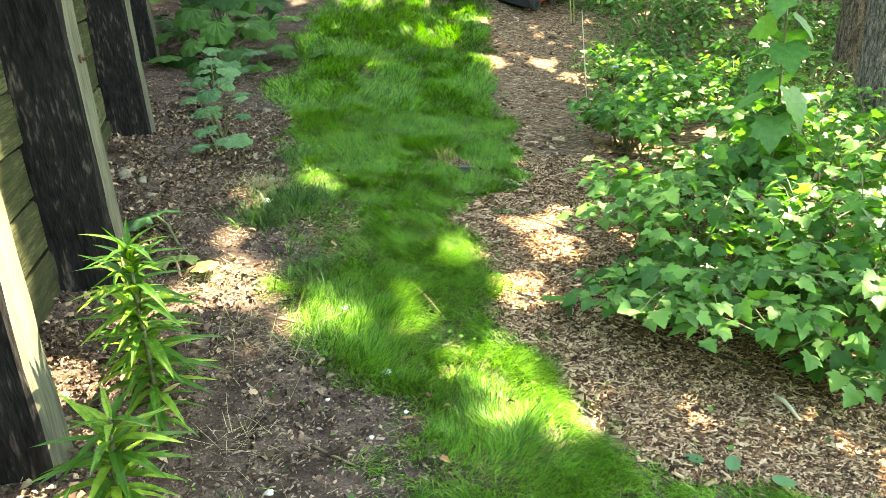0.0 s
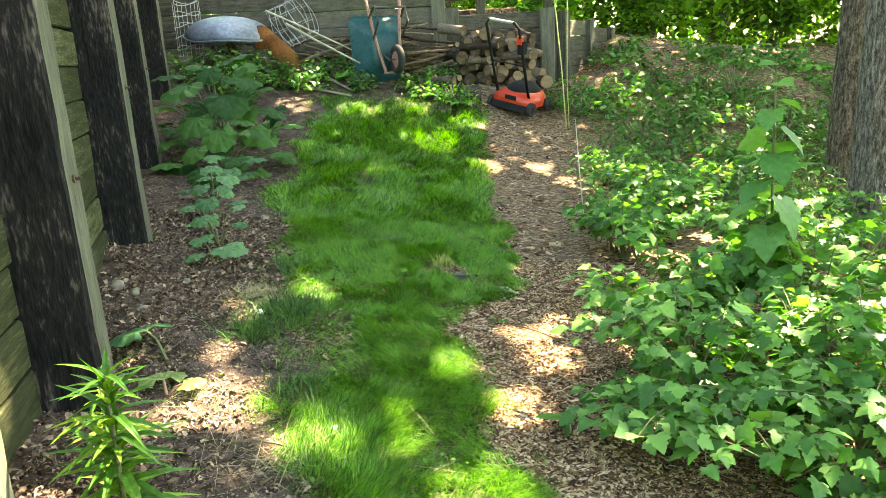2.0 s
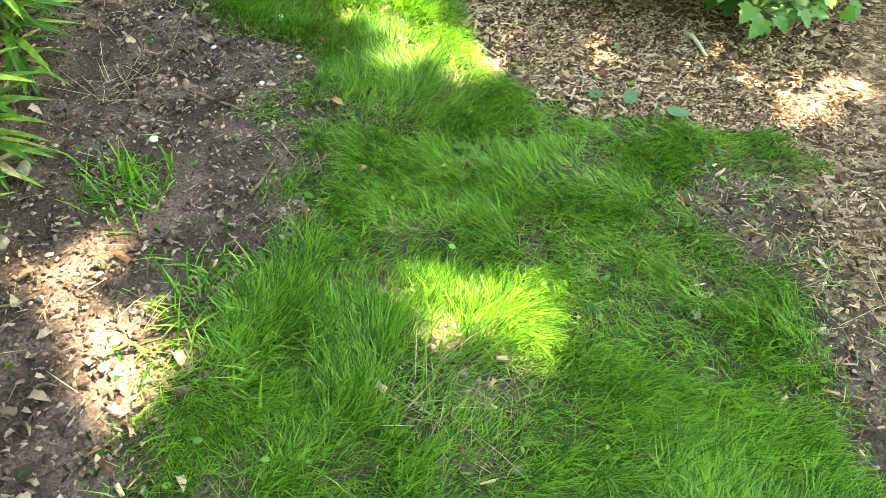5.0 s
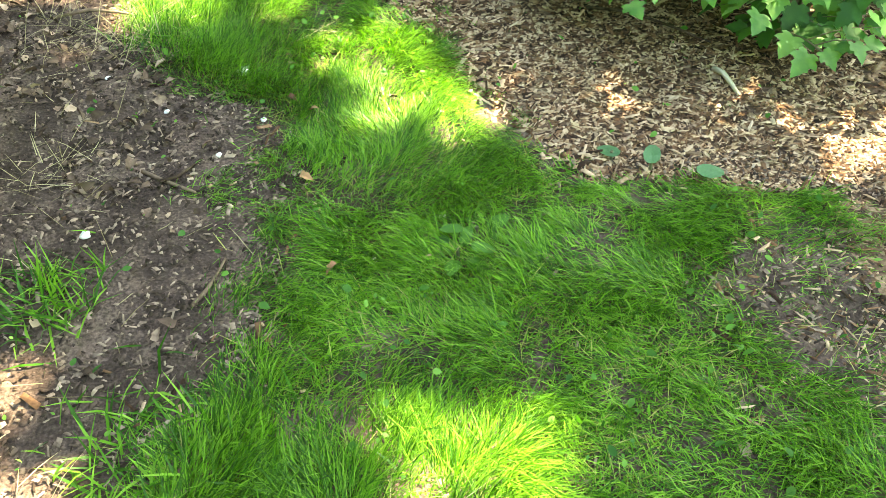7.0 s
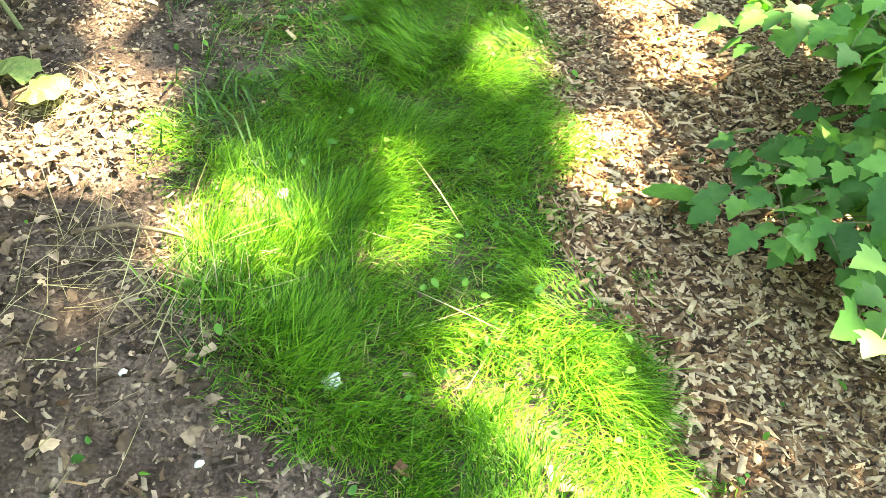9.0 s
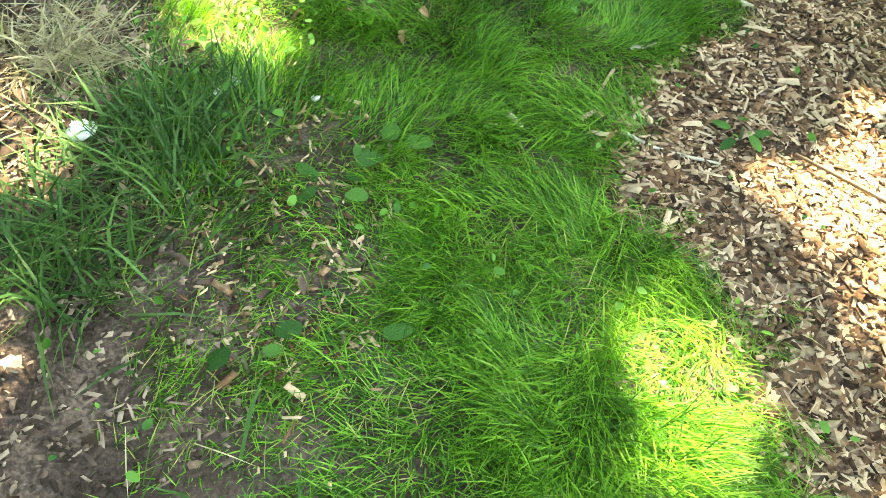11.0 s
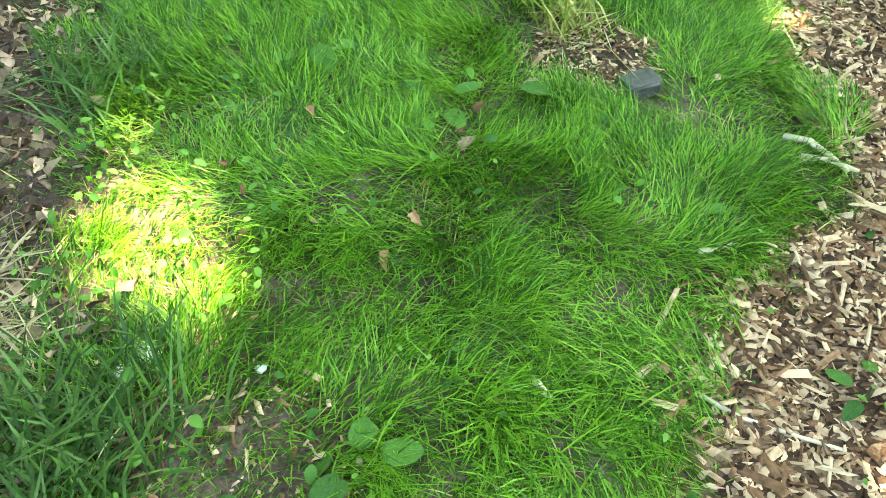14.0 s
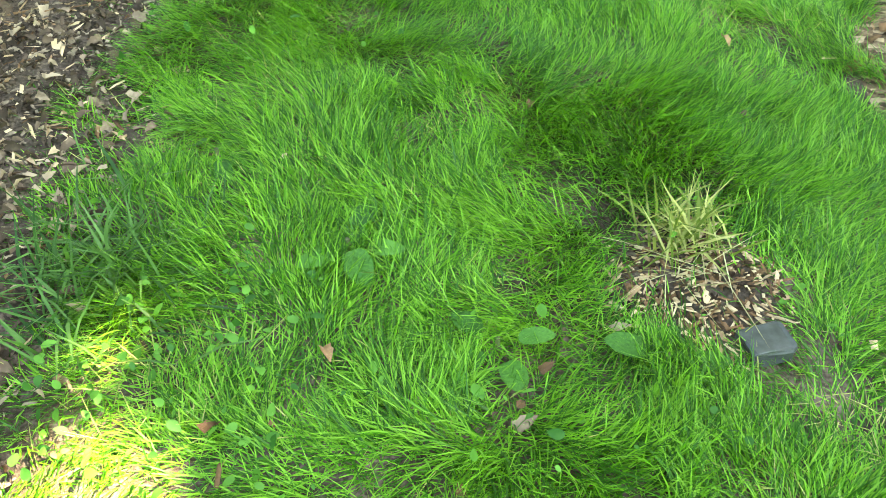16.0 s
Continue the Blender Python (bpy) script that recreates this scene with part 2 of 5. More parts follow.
LEFT = ([-3, 0.24, 0.53, 0.86, 1.2, 1.54, 1.95, 2.38, 2.94, 3.5, 3.9, 4.35, 4.8, 5.7, 8.3, 9.3],
        [0.3, 0.57, 0.70, 0.79, 0.78, 0.73, 0.50, 0.22, 0.28, 0.12, -0.01, -0.04, -0.07, -0.29, -0.37, -0.2])
RIGHT = ([-3, 0.6, 0.9, 1.18, 1.26, 1.5, 1.73, 2.02, 2.26, 3.0, 3.26, 3.47, 3.61, 3.79, 3.9, 4.2, 5.3, 7.3, 8.0, 9.3],
         [2.3, 2.05, 2.1, 2.05, 1.55, 1.45, 1.28, 1.2, 1.12, 1.15, 0.95, 1.0, 1.1, 1.42, 1.46, 1.42, 1.5, 1.5, 1.55, 1.7])


def lawn(x, y):
    """How much grass grows at a place, 0 to 1."""
    wob = 0.14 * (value_noise(x, y, 0.16, 5) - 0.5) + 0.1 * (value_noise(x, y, 0.5, 6) - 0.5)
    left, right = np.interp(y, *LEFT), np.interp(y, *RIGHT)
    ragged = 0.16 * (value_noise(x, y, 0.07, 16) - 0.5)
    g = smooth(x - left + 1.3 * wob + ragged, -0.19, 0.1) * smooth(right - x + wob + ragged, -0.06, 0.1)
    g = g * (1 - 0.95 * smooth(-np.hypot((x - 0.96), (y - 4.22)), -0.19, -0.09))
    g = g * (1 - 0.5 * smooth(-np.hypot((x - 0.36) / 0.2, (y - 3.1) / 0.55), -1.1, -0.6))
    g = g * (1 - 0.55 * smooth(-np.hypot((x - 1.02) / 0.16, (y - 0.3) / 0.25), -1.1, -0.5))
    g = g * (1 - 0.85 * smooth(x + 0.2 * value_noise(x, y, 0.15, 18), 1.7, 2.0) * smooth(-y, -1.15, -0.9))
    return g * smooth(-y, -9.6, -8.6)


def mulch(x, y):
    """1 where wood chips lie, right of the lawn."""
    right = np.interp(y, *RIGHT)
    return smooth(x - right, -0.13, 0.0)


near_x = np.arange(-1.6, 3.6, 0.03)
near_y = np.arange(-1.6, 6.2, 0.03)
gx = np.concatenate([[-400, -120, -50, -25, -14, -9, -6], np.arange(-4.5, -1.6, 0.1), near_x, np.arange(3.7, 9, 0.15), [10, 12, 15, 20, 30, 60, 150, 400]])
gy = np.concatenate([[-400, -120, -50, -25, -12, -7, -4], np.arange(-3, -1.6, 0.15), near_y, np.arange(6.25, 14, 0.08), [15, 17, 20, 26, 40, 80, 200, 400]])
GX, GY = np.meshgrid(gx, gy, indexing="ij")
GZ = land_rough(GX, GY)
nx, ny = GX.shape
index = np.arange(nx * ny).reshape(nx, ny)
a, b, c, d = index[:-1, :-1].ravel(), index[1:, :-1].ravel(), index[1:, 1:].ravel(), index[:-1, 1:].ravel()
ground = array_mesh("ground", np.stack([GX, GY, GZ], -1).reshape(-1, 3), np.concatenate([np.stack([a, b, c], -1), np.stack([a, c, d], -1)]), M_SOIL, smooth=True)
ground.data.materials.append(M_MULCH)
middle_x, middle_y = (GX.ravel()[a] + GX.ravel()[c]) / 2, (GY.ravel()[a] + GY.ravel()[c]) / 2
chipped = mulch(middle_x, middle_y) * (0.55 + 0.9 * value_noise(middle_x, middle_y, 0.12, 28)) > 0.6
ground.data.polygons.foreach_set("material_index", np.tile((chipped & (middle_y < 14) & (middle_x < 9)).astype(np.int32), 2))
tagged(ground, "dark crumbly garden soil sloping gently", "ground", kind="structure")


# ---- grass ----
def blade_mesh(name, x, y, length, width, lean, bend, mat, lift=0.0, flow=None):
    n = len(x)
    yaw = flow if flow is not None else rng.random(n) * 2 * np.pi
    z = land_rough(x, y) - 0.004 + lift
    steps = np.array([0.0, 0.5, 1.0])
    ang = lean[:, None] + bend[:, None] * steps[None]  # from the vertical
    seg = np.diff(steps)[None] * length[:, None]
    out = np.concatenate([np.zeros((n, 1)), np.cumsum(np.sin((ang[:, 1:] + ang[:, :-1]) / 2) * seg, 1)], 1)
    up = np.concatenate([np.zeros((n, 1)), np.cumsum(np.cos((ang[:, 1:] + ang[:, :-1]) / 2) * seg, 1)], 1)
    up = np.maximum(up, 0.004)
    dx, dy = np.cos(yaw), np.sin(yaw)
    tw = yaw + np.pi / 2 + rng.normal(0, 0.5, n)
    sx, sy = np.cos(tw), np.sin(tw)
    half = width[:, None] / 2 * np.array([0.9, 1.0])[None]
    mid = np.stack([x[:, None] + out * dx[:, None], y[:, None] + out * dy[:, None], z[:, None] + up], -1)
    side = np.stack([sx, sy, np.zeros(n)], -1)[:, None, :] * half[:, :, None]
    verts = np.concatenate([mid[:, :2] - side, mid[:, :2] + side, mid[:, 2:3]], 1)
    tri = np.array([[0, 2, 1], [1, 2, 3], [1, 3, 4]])
    tris = (tri[None] + (np.arange(n) * 5)[:, None, None]).reshape(-1, 3)
    return array_mesh(name, verts.reshape(-1, 3), tris, mat)


def sow(count, x0, x1, y0, y1, want):
    x, y = rng.uniform(x0, x1, count), rng.uniform(y0, y1, count)
    keep = rng.random(count) < want(x, y)
    return x[keep], y[keep]


def tufts(x, y):
    return 0.6 * value_noise(x, y, 0.1, 9) + 0.4 * value_noise(x, y, 0.045, 10)


def clumped(x, y):
    return lawn(x, y) * (0.5 + 0.5 * smooth(tufts(x, y), 0.3, 0.6))


def grass_field(count, area, wide, tall):
    x, y = sow(count, *area, clumped)
    n = len(x)
    flow = 8.0 * value_noise(x, y, 0.5, 11) + 3.2 * value_noise(x, y, 0.12, 12) + rng.normal(0, 0.75, n)
    size = (0.45 + 0.55 * value_noise(x, y, 0.3, 13) + 0.55 * smooth(tufts(x, y), 0.35, 0.75)) * tall * rng.uniform(0.45, 1.25, n) * (0.45 + 0.55 * smooth(lawn(x, y), 0.2, 0.9))
    lean = np.abs(rng.normal(0.35, 0.22, n)) + 0.5 * value_noise(x, y, 0.3, 14)
    ob = blade_mesh("grass", x, y, size, rng.uniform(0.7, 1.3, n) * wide, lean, rng.uniform(0.3, 1.3, n), M_GRASS, flow=flow)
    return tagged(ob, "long soft green lawn grass growing as a path", "grass", kind="stuff")


grass_field(780000, (-0.4, 2.3, -0.3, 5.4), 0.002, 0.072)
grass_field(120000, (-0.7, 2.0, 5.4, 9.6), 0.0055, 0.1)
x, y = sow(90000, -0.4, 2.4, -0.3, 5.4, lambda a, b: lawn(a, b) * (0.1 + 0.9 * smooth(value_noise(a, b, 0.22, 17), 0.45, 0.8)))
n = len(x)
tagged(blade_mesh("dry_blades", x, y, rng.uniform(0.02, 0.075, n), rng.uniform(0.0012, 0.0022, n), rng.uniform(0.5, 1.4, n), rng.uniform(0, 0.8, n), M_DRYMIX), "half-dry thatch blades among the lawn grass", "grass", kind="stuff")


# ---- leaf shapes: x across, y along, with a fold down the middle ----
def leaf_shape(outline, fold=0.12, droop=0.15):
    """A leaf from half of its outline, mirrored, round a midrib."""
    half = [(0.0, 0.0)] + list(outline)
    tip = half[-1]
    verts, tris = [], []
    rib = [(0.0, 0.0), (0.0, tip[1] * 0.35), (0.0, tip[1] * 0.7), (0.0, tip[1])]
    for x, y in rib:
        verts.append((0, y, -droop * y * y))
    for sign in (-1, 1):
        first = len(verts)
        for x, y in outline[:-1]:
            verts.append((sign * x, y, fold * x - droop * y * y - 0.12 * x * x))
        count = len(outline) - 1
        for k in range(count - 1):
            y_mid = (outline[k][1] + outline[k + 1][1]) / 2
            r = 0 if y_mid < tip[1] * 0.2 else 1 if y_mid < tip[1] * 0.55 else 2
            t = (r, first + k, first + k + 1)
            tris.append(t if sign > 0 else t[::-1])
            if k and r != last:
                t = (last, first + k, r)
                tris.append(t if sign > 0 else t[::-1])
            last = r
        t = (2, first + count - 1, 3)
        tris.append(t if sign > 0 else t[::-1])
    return np.array(verts, float), np.array(tris)


MAPLE = leaf_shape([(0.14, -0.1), (0.33, -0.07), (0.42, 0.06), (0.34, 0.14), (0.48, 0.26), (0.56, 0.47), (0.42, 0.46), (0.3, 0.5), (0.36, 0.66), (0.25, 0.7), (0.19, 0.83), (0, 1.05)], 0.22, 0.25)
OVAL = leaf_shape([(0.16, 0.06), (0.3, 0.25), (0.33, 0.5), (0.24, 0.75), (0.1, 0.92), (0, 1.0)], 0.2, 0.25)
LANCE = leaf_shape([(0.04, 0.05), (0.085, 0.25), (0.095, 0.5), (0.07, 0.75), (0.03, 0.92), (0, 1.0)], 0.35, 0.45)
SPRAY = leaf_shape([(0.3, 0.0), (0.2, 0.2), (0.5, 0.3), (0.25, 0.45), (0.42, 0.7), (0.15, 0.75), (0, 1.0)], 0.1, 0.1)


KITE = (np.array([(0, -0.5, 0), (0.3, -0.05, 0.06), (0, 0.5, -0.15), (-0.3, -0.05, 0.06), (0, 0, -0.03)], float), np.array([(0, 1, 4), (1, 2, 4), (2, 3, 4), (3, 0, 4)]))


def leaves_mesh(name, shape, places, outward, sizes, mat, parent=None, tilt=0.35, spread=0.5):
    """Leaves at places, each pointing along outward (angles), a little hanging."""
    n = len(places)
    yaw = outward - np.pi / 2 + rng.normal(0, spread, n)
    t = turns_of(yaw, rng.normal(0, tilt, n), rng.normal(-0.15, tilt, n))
    return scatter(name, shape, places, t, sizes, mat, parent)


# ---- trees on the right and their crowns ----
# wanted pools of sun (x, y, radius); crown leaves shading them are left out
SUN_LAWN = [(1.05, 1.95, 0.12), (1.04, 1.75, 0.11), (1.02, 1.58, 0.07), (1.22, 1.57, 0.11), (0.9, 1.85, 0.07), (0.38, 2.19, 0.16), (0.49, 2.16, 0.07), (0.76, 2.2, 0.07), (0.72, 2.4, 0.05), (0.93, 2.69, 0.06), (1.01, 2.85, 0.08), (1.02, 1.04, 0.08),
            (1.21, 0.56, 0.12), (1.09, 0.55, 0.08), (1.0, 0.62, 0.06), (1.95, 1.14, 0.02), (2.02, 0.9, 0.02), (0.97, 2.93, 0.12), (0.24, 3.69, 0.07), (0.2, 3.77, 0.05), (0.15, 3.84, 0.05), (0.32, 3.64, 0.04), (0.15, 3.95, 0.05), (1.04, 3.77, 0.0),
            (1.04, 7.97, 0.26), (1.43, 8.63, 0.2), (0.18, 8.83, 0.26), (0.85, 9.1, 0.24), (1.51, 7.36, 0.18), (-0.57, 8.95, 0.22)]
SUN_BEDS = [(1.31, 2.6, 0.16), (1.22, 2.45, 0.1), (1.61, 3.42, 0.17), (1.45, 3.02, 0.13), (1.27, 3.3, 0.09), (-0.17, 3.49, 0.03), (-0.04, 3.28, 0.05), (-0.09, 2.88, 0.12), (-0.05, 2.36, 0.18),
            (0.04, 2.42, 0.16), (-0.22, 1.43, 0.12), (-0.34, 1.65, 0.12), (-0.09, 1.06, 0.09), (0.25, 0.66, 0.06), (0.35, 0.75, 0.05), (0.47, 0.42, 0.1), (0.4, 0.52, 0.05), (1.69, 1.63, 0.06), (2.08, 1.62, 0.09), (2.26, 1.41, 0.12),
            (-0.4, 1.17, 0.13), (-0.6, 1.02, 0.16), (-0.8, 0.88, 0.15), (-0.7, 1.72, 0.18), (-0.9, 1.6, 0.19), (-1.08, 1.48, 0.16)]
SUN_BUSHES = [(2.6, 2.6, 0.3), (3.2, 2.9, 0.3), (2.2, 5.0, 0.3), (3.0, 5.6, 0.3), (2.0, 4.2, 0.2), (2.3, 3.4, 0.25), (2.6, 4.8, 0.25), (2.45, 5.8, 0.28), (3.15, 4.1, 0.22), (2.5, 7.0, 0.25), (3.4, 6.6, 0.2), (2.0, 2.3, 0.18),
              (2.45, 2.1, 0.14), (3.0, 2.2, 0.2), (4.3, 11.0, 0.15), (6.0, 11.6, 0.15), (5.2, 10.2, 0.1), (3.4, 9.3, 0.12), (2.52, 3.7, 0.15), (1.91, 3.29, 0.1), (4.2, 7.2, 0.15), (4.1, 8.3, 0.2), (2.1, 7.5, 0.12), (3.3, 3.7, 0.25)]
spots = np.random.default_rng(23)
SUNNY = SUN_LAWN + SUN_BEDS + SUN_BUSHES
SUNNY += [(spots.uniform(1.3, 2.6), spots.uniform(1.4, 5.5), spots.uniform(0.01, 0.05)) for k in range(34)]
SUNNY += [(spots.uniform(-0.5, 0.3), spots.uniform(0.4, 3.1), spots.uniform(0.0, 0.03)) for k in range(16)]


def slope(x, y):
    """The open slope, without walls or bumps."""
    return -0.1228 * np.clip(x, -4, 7) + 0.05 * np.clip(y - 2.2, 0, 8) + 0.05 * np.clip(y - 6, 0, 4) ** 2


def ground_under_sun(p):
    """Where the sun's ray through each point meets the ground."""
    way = np.array(SUN_WAY)
    g = p - way * (p[:, 2:3] / way[2])
    for _ in range(3):
        g = p - way * ((p[:, 2] - slope(g[:, 0], np.minimum(g[:, 1], 10.5)) - 0.05) / way[2])[:, None]
    return g


def crown_leaves(centre, radius, count, size, lets_sun):
    d = rng.normal(0, 1, (count, 3))
    d /= np.linalg.norm(d, axis=1)[:, None]
    p = np.array(centre) + d * np.array(radius) * (rng.random(count)[:, None] ** 0.4)
    if lets_sun:
        g = ground_under_sun(p)
        keep = np.ones(count, bool)
        for x, y, r in SUNNY:
            keep &= (np.hypot(g[:, 0] - x, g[:, 1] - y) > 0.88 * r + size * (0.26 + 0.2 * rng.random(count))) | (rng.random(count) < 0.03)
        p = p[keep]
    return p


def tree(at, radius, height, lean, crowns, leaf, label, lets_sun=True, sides=22, bark=None):
    z = float(land(*at))
    t = thing("tree", (*at, z), label, "tree", "trees")
    steps = np.concatenate([np.linspace(-0.3, 2.4, 60), np.linspace(2.5, height, 12)])
    bm = bmesh.new()
    rings = []
    for s in steps:
        r = radius * (1.0 + 0.3 * math.exp(-max(s, 0) / 0.35)) * (1 - 0.45 * max(s, 0) / height)
        ring = []
        for k in range(sides * 4):
            a = 2 * math.pi * k / (sides * 4)
            ridge = 0.05 * abs(math.sin(a * sides / 2 + 1.1 * math.sin(s * 6 + a * 5) + 2.0 * noise.noise(Vector((math.cos(a) * 3, math.sin(a) * 3, s * 4))))) ** 0.6 + 0.05 * noise.noise(Vector((math.cos(a) * 2, math.sin(a) * 2, s * 1.2)))
            ring.append(bm.verts.new((math.cos(a) * r * (1 + ridge) + lean[0] * s, math.sin(a) * r * (1 + ridge) + lean[1] * s, s)))
        rings.append(ring)
    for lo, hi in zip(rings, rings[1:]):
        for k in range(len(lo)):
            bm.faces.new((lo[k], lo[(k + 1) % len(lo)], hi[(k + 1) % len(lo)], hi[k]))
    part("trunk", bm, bark or M_BARK, t, smooth=True)
    limbs = bmesh.new()
    top = Vector((lean[0] * height, lean[1] * height, height))
    for c, r in crowns:
        c = Vector(c) - Vector((*at, z))
        for k in range(5):
            a = k * 1.257
            end = c + Vector((math.cos(a) * r[0], math.sin(a) * r[1], 0.2 * r[2])) * 0.75
            start = top * (0.6 + 0.08 * k)
            bow = start.lerp(end, 0.5) + Vector((0, 0, 0.3))
            along = np.array([start.lerp(bow, f) for f in (0.3, 0.6, 1.0)] + [bow.lerp(end, f) for f in (0.35, 0.7, 1.0)]) + np.array((*at, z))
            shade = ground_under_sun(along)
            if lets_sun and any(np.hypot(shade[:, 0] - x, shade[:, 1] - y).min() < r_sun + 0.22 for x, y, r_sun in SUN_LAWN + SUN_BEDS):
                continue
            tube_bm([start, bow, end], [radius * 0.4, radius * 0.2, 0.02], 6, limbs)
    if limbs.faces:
        part("limb", limbs, bark or M_BARK, t)
    for c, r in crowns:
        n = int(leaf[1] * r[0] * r[1])
        p = crown_leaves(c, r, n, leaf[0], lets_sun)
        ob = leaves_mesh("crown", KITE, p, rng.random(len(p)) * 6.28, rng.uniform(0.7, 1.3, len(p)) * leaf[0] * 1.25, M_CROWN, None, 0.45)
        ob.parent = t
        ob.matrix_parent_inverse = t.matrix_world.inverted()
    return t


# crowns lie above view; outlying ones are added to shade wall and far end
tree((4.70, 5.75), 0.26, 6.0, (0.0, 0.02), [((4.6, 4.3, 6.8), (3.4, 3.6, 1.5)), ((6.6, 6.5, 6.6), (3.0, 3.2, 1.4)), ((2.3, 6.6, 6.9), (2.2, 4.2, 1.1)), ((6.8, 2.6, 6.9), (2.4, 2.6, 1.3))], (0.2, 620), "tall tree with deeply ridged grey-brown bark")
tree((5.24, 7.25), 0.23, 6.2, (0.01, 0.0), [((5.4, 9.2, 7.2), (3.6, 3.4, 1.5)), ((4.0, 1.6, 7.0), (3.2, 3.0, 1.4)), ((1.8, 12.0, 6.9), (2.8, 2.4, 1.2))], (0.2, 620), "tall tree with finely furrowed brown bark", True, 30, M_BARK2)

# ---- woods beyond the walls ----
# added tree outside the view; its crown keeps the sun off the bank
tree((9.6, 12.6), 0.3, 6.0, (0.0, 0.0), [((9.6, 13.2, 6.6), (4.6, 3.6, 1.8))], (0.34, 150), "unseen woodland tree added to shade the bank", True, 12)
for k, (x, y, r) in enumerate([(3.6, 17, 0.12), (5.6, 15.5, 0.1), (8.0, 18, 0.2), (10.5, 15, 0.13), (-1.0, 18, 0.15), (1.6, 16, 0.1), (12.5, 20, 0.22), (7.0, 22, 0.2)]):
    tree((x, y), r, 5.5, (0.03 * math.sin(k * 2.1), 0), [((x, y, 5.6), (2.6, 2.2, 2.2))], (0.34, 60), "slender woodland tree with a leafy crown", False, 6)


def shrub(at, radius, height, count, size, label, mat=None, shape=None, stems=22, name="bush", category="bush", group="bushes"):
    """Arching stems from one foot, with leaves set along them."""
    z = float(land(*at))
    t = thing(name, (*at, z - 0.02), label, category, group)
    wood = bmesh.new()
    places, out = [], []
    per = max(3, count // stems)
    for k in range(stems):
        a = k * 2.4 + rng.uniform(-0.4, 0.4)
        reach = radius * math.sqrt((k + 0.5) / stems) * rng.uniform(0.8, 1.12)
        top = height * (1.0 - 0.55 * (reach / radius) ** 2) * rng.uniform(0.8, 1.12)
        p0 = Vector((rng.uniform(-0.06, 0.06), rng.uniform(-0.06, 0.06), 0))
        p2 = Vector((math.cos(a) * reach, math.sin(a) * reach, top))
        p2.z += float(land(at[0] + p2.x, at[1] + p2.y)) - z
        p1 = p0.lerp(p2, 0.5) + Vector((0, 0, 0.28 * top))
        p1.x *= 0.8
        p1.y *= 0.8
        curve = [(1 - s) ** 2 * p0 + 2 * s * (1 - s) * p1 + s * s * p2 for s in np.linspace(0, 1, 7)]
        tube_bm(curve, [0.008, 0.007, 0.006, 0.005, 0.004, 0.003, 0.002], 5, wood)
        for j in range(per):
            s = 0.22 + 0.78 * (j + rng.random()) / per
            p = (1 - s) ** 2 * p0 + 2 * s * (1 - s) * p1 + s * s * p2
            b = a + (1.2 if j % 2 else -1.2) + rng.uniform(-0.7, 0.7)
            off = rng.uniform(0.02, 0.12) * (radius / 0.6)
            places.append((p.x + math.cos(b) * off, p.y + math.sin(b) * off, max(p.z + rng.uniform(-0.07, 0.03), 0.03)))
            out.append(b)
    part("stem", wood, M_STEM, t)
    n = len(places)
    leaves_mesh("foliage", shape or MAPLE, np.array(places), np.array(out), rng.uniform(0.6, 1.25, n) * size, mat or M_LEAF, t, 0.45)
    return t


M_STEM = material("stem", (0.05, 0.07, 0.025), (0.17, 0.16, 0.07), 0.7, 10, 50, 0.2)
M_WOODLEAF = material("woodland_leaf", (0.04, 0.11, 0.015), (0.24, 0.42, 0.08), 0.5, 1.5, 10, 0, island=0.7, through_light=0.55)
for x, y, r, h, n in [(2.9, 13.6, 1.2, 1.6, 1100), (0.3, 12.6, 1.6, 2.2, 1500), (-2.2, 12.8, 1.5, 2.0, 900), (5.2, 15.0, 1.6, 2.2, 1500), (7.8, 14.8, 1.5, 2.2, 1500), (10.0, 14.0, 1.6, 2.4, 1300), (12.5, 14.5, 1.8, 2.6, 1200),
                      (4.0, 19.0, 2.4, 4.2, 1600), (8.5, 20.0, 2.6, 4.5, 1700), (13.5, 19.5, 2.6, 4.6, 1500), (-1.0, 17.0, 2.4, 4.2, 1200), (1.8, 22.0, 2.6, 5.0, 1200), (17.0, 17.0, 2.6, 4.0, 900)]:
    shrub((x, y), r, h, n, 0.17 if y < 16 else 0.3, "dense woodland shrub with bright green leaves", M_WOODLEAF, OVAL if n % 200 else SPRAY, 26, "woodland_shrub", "shrub", "woodland shrubs")

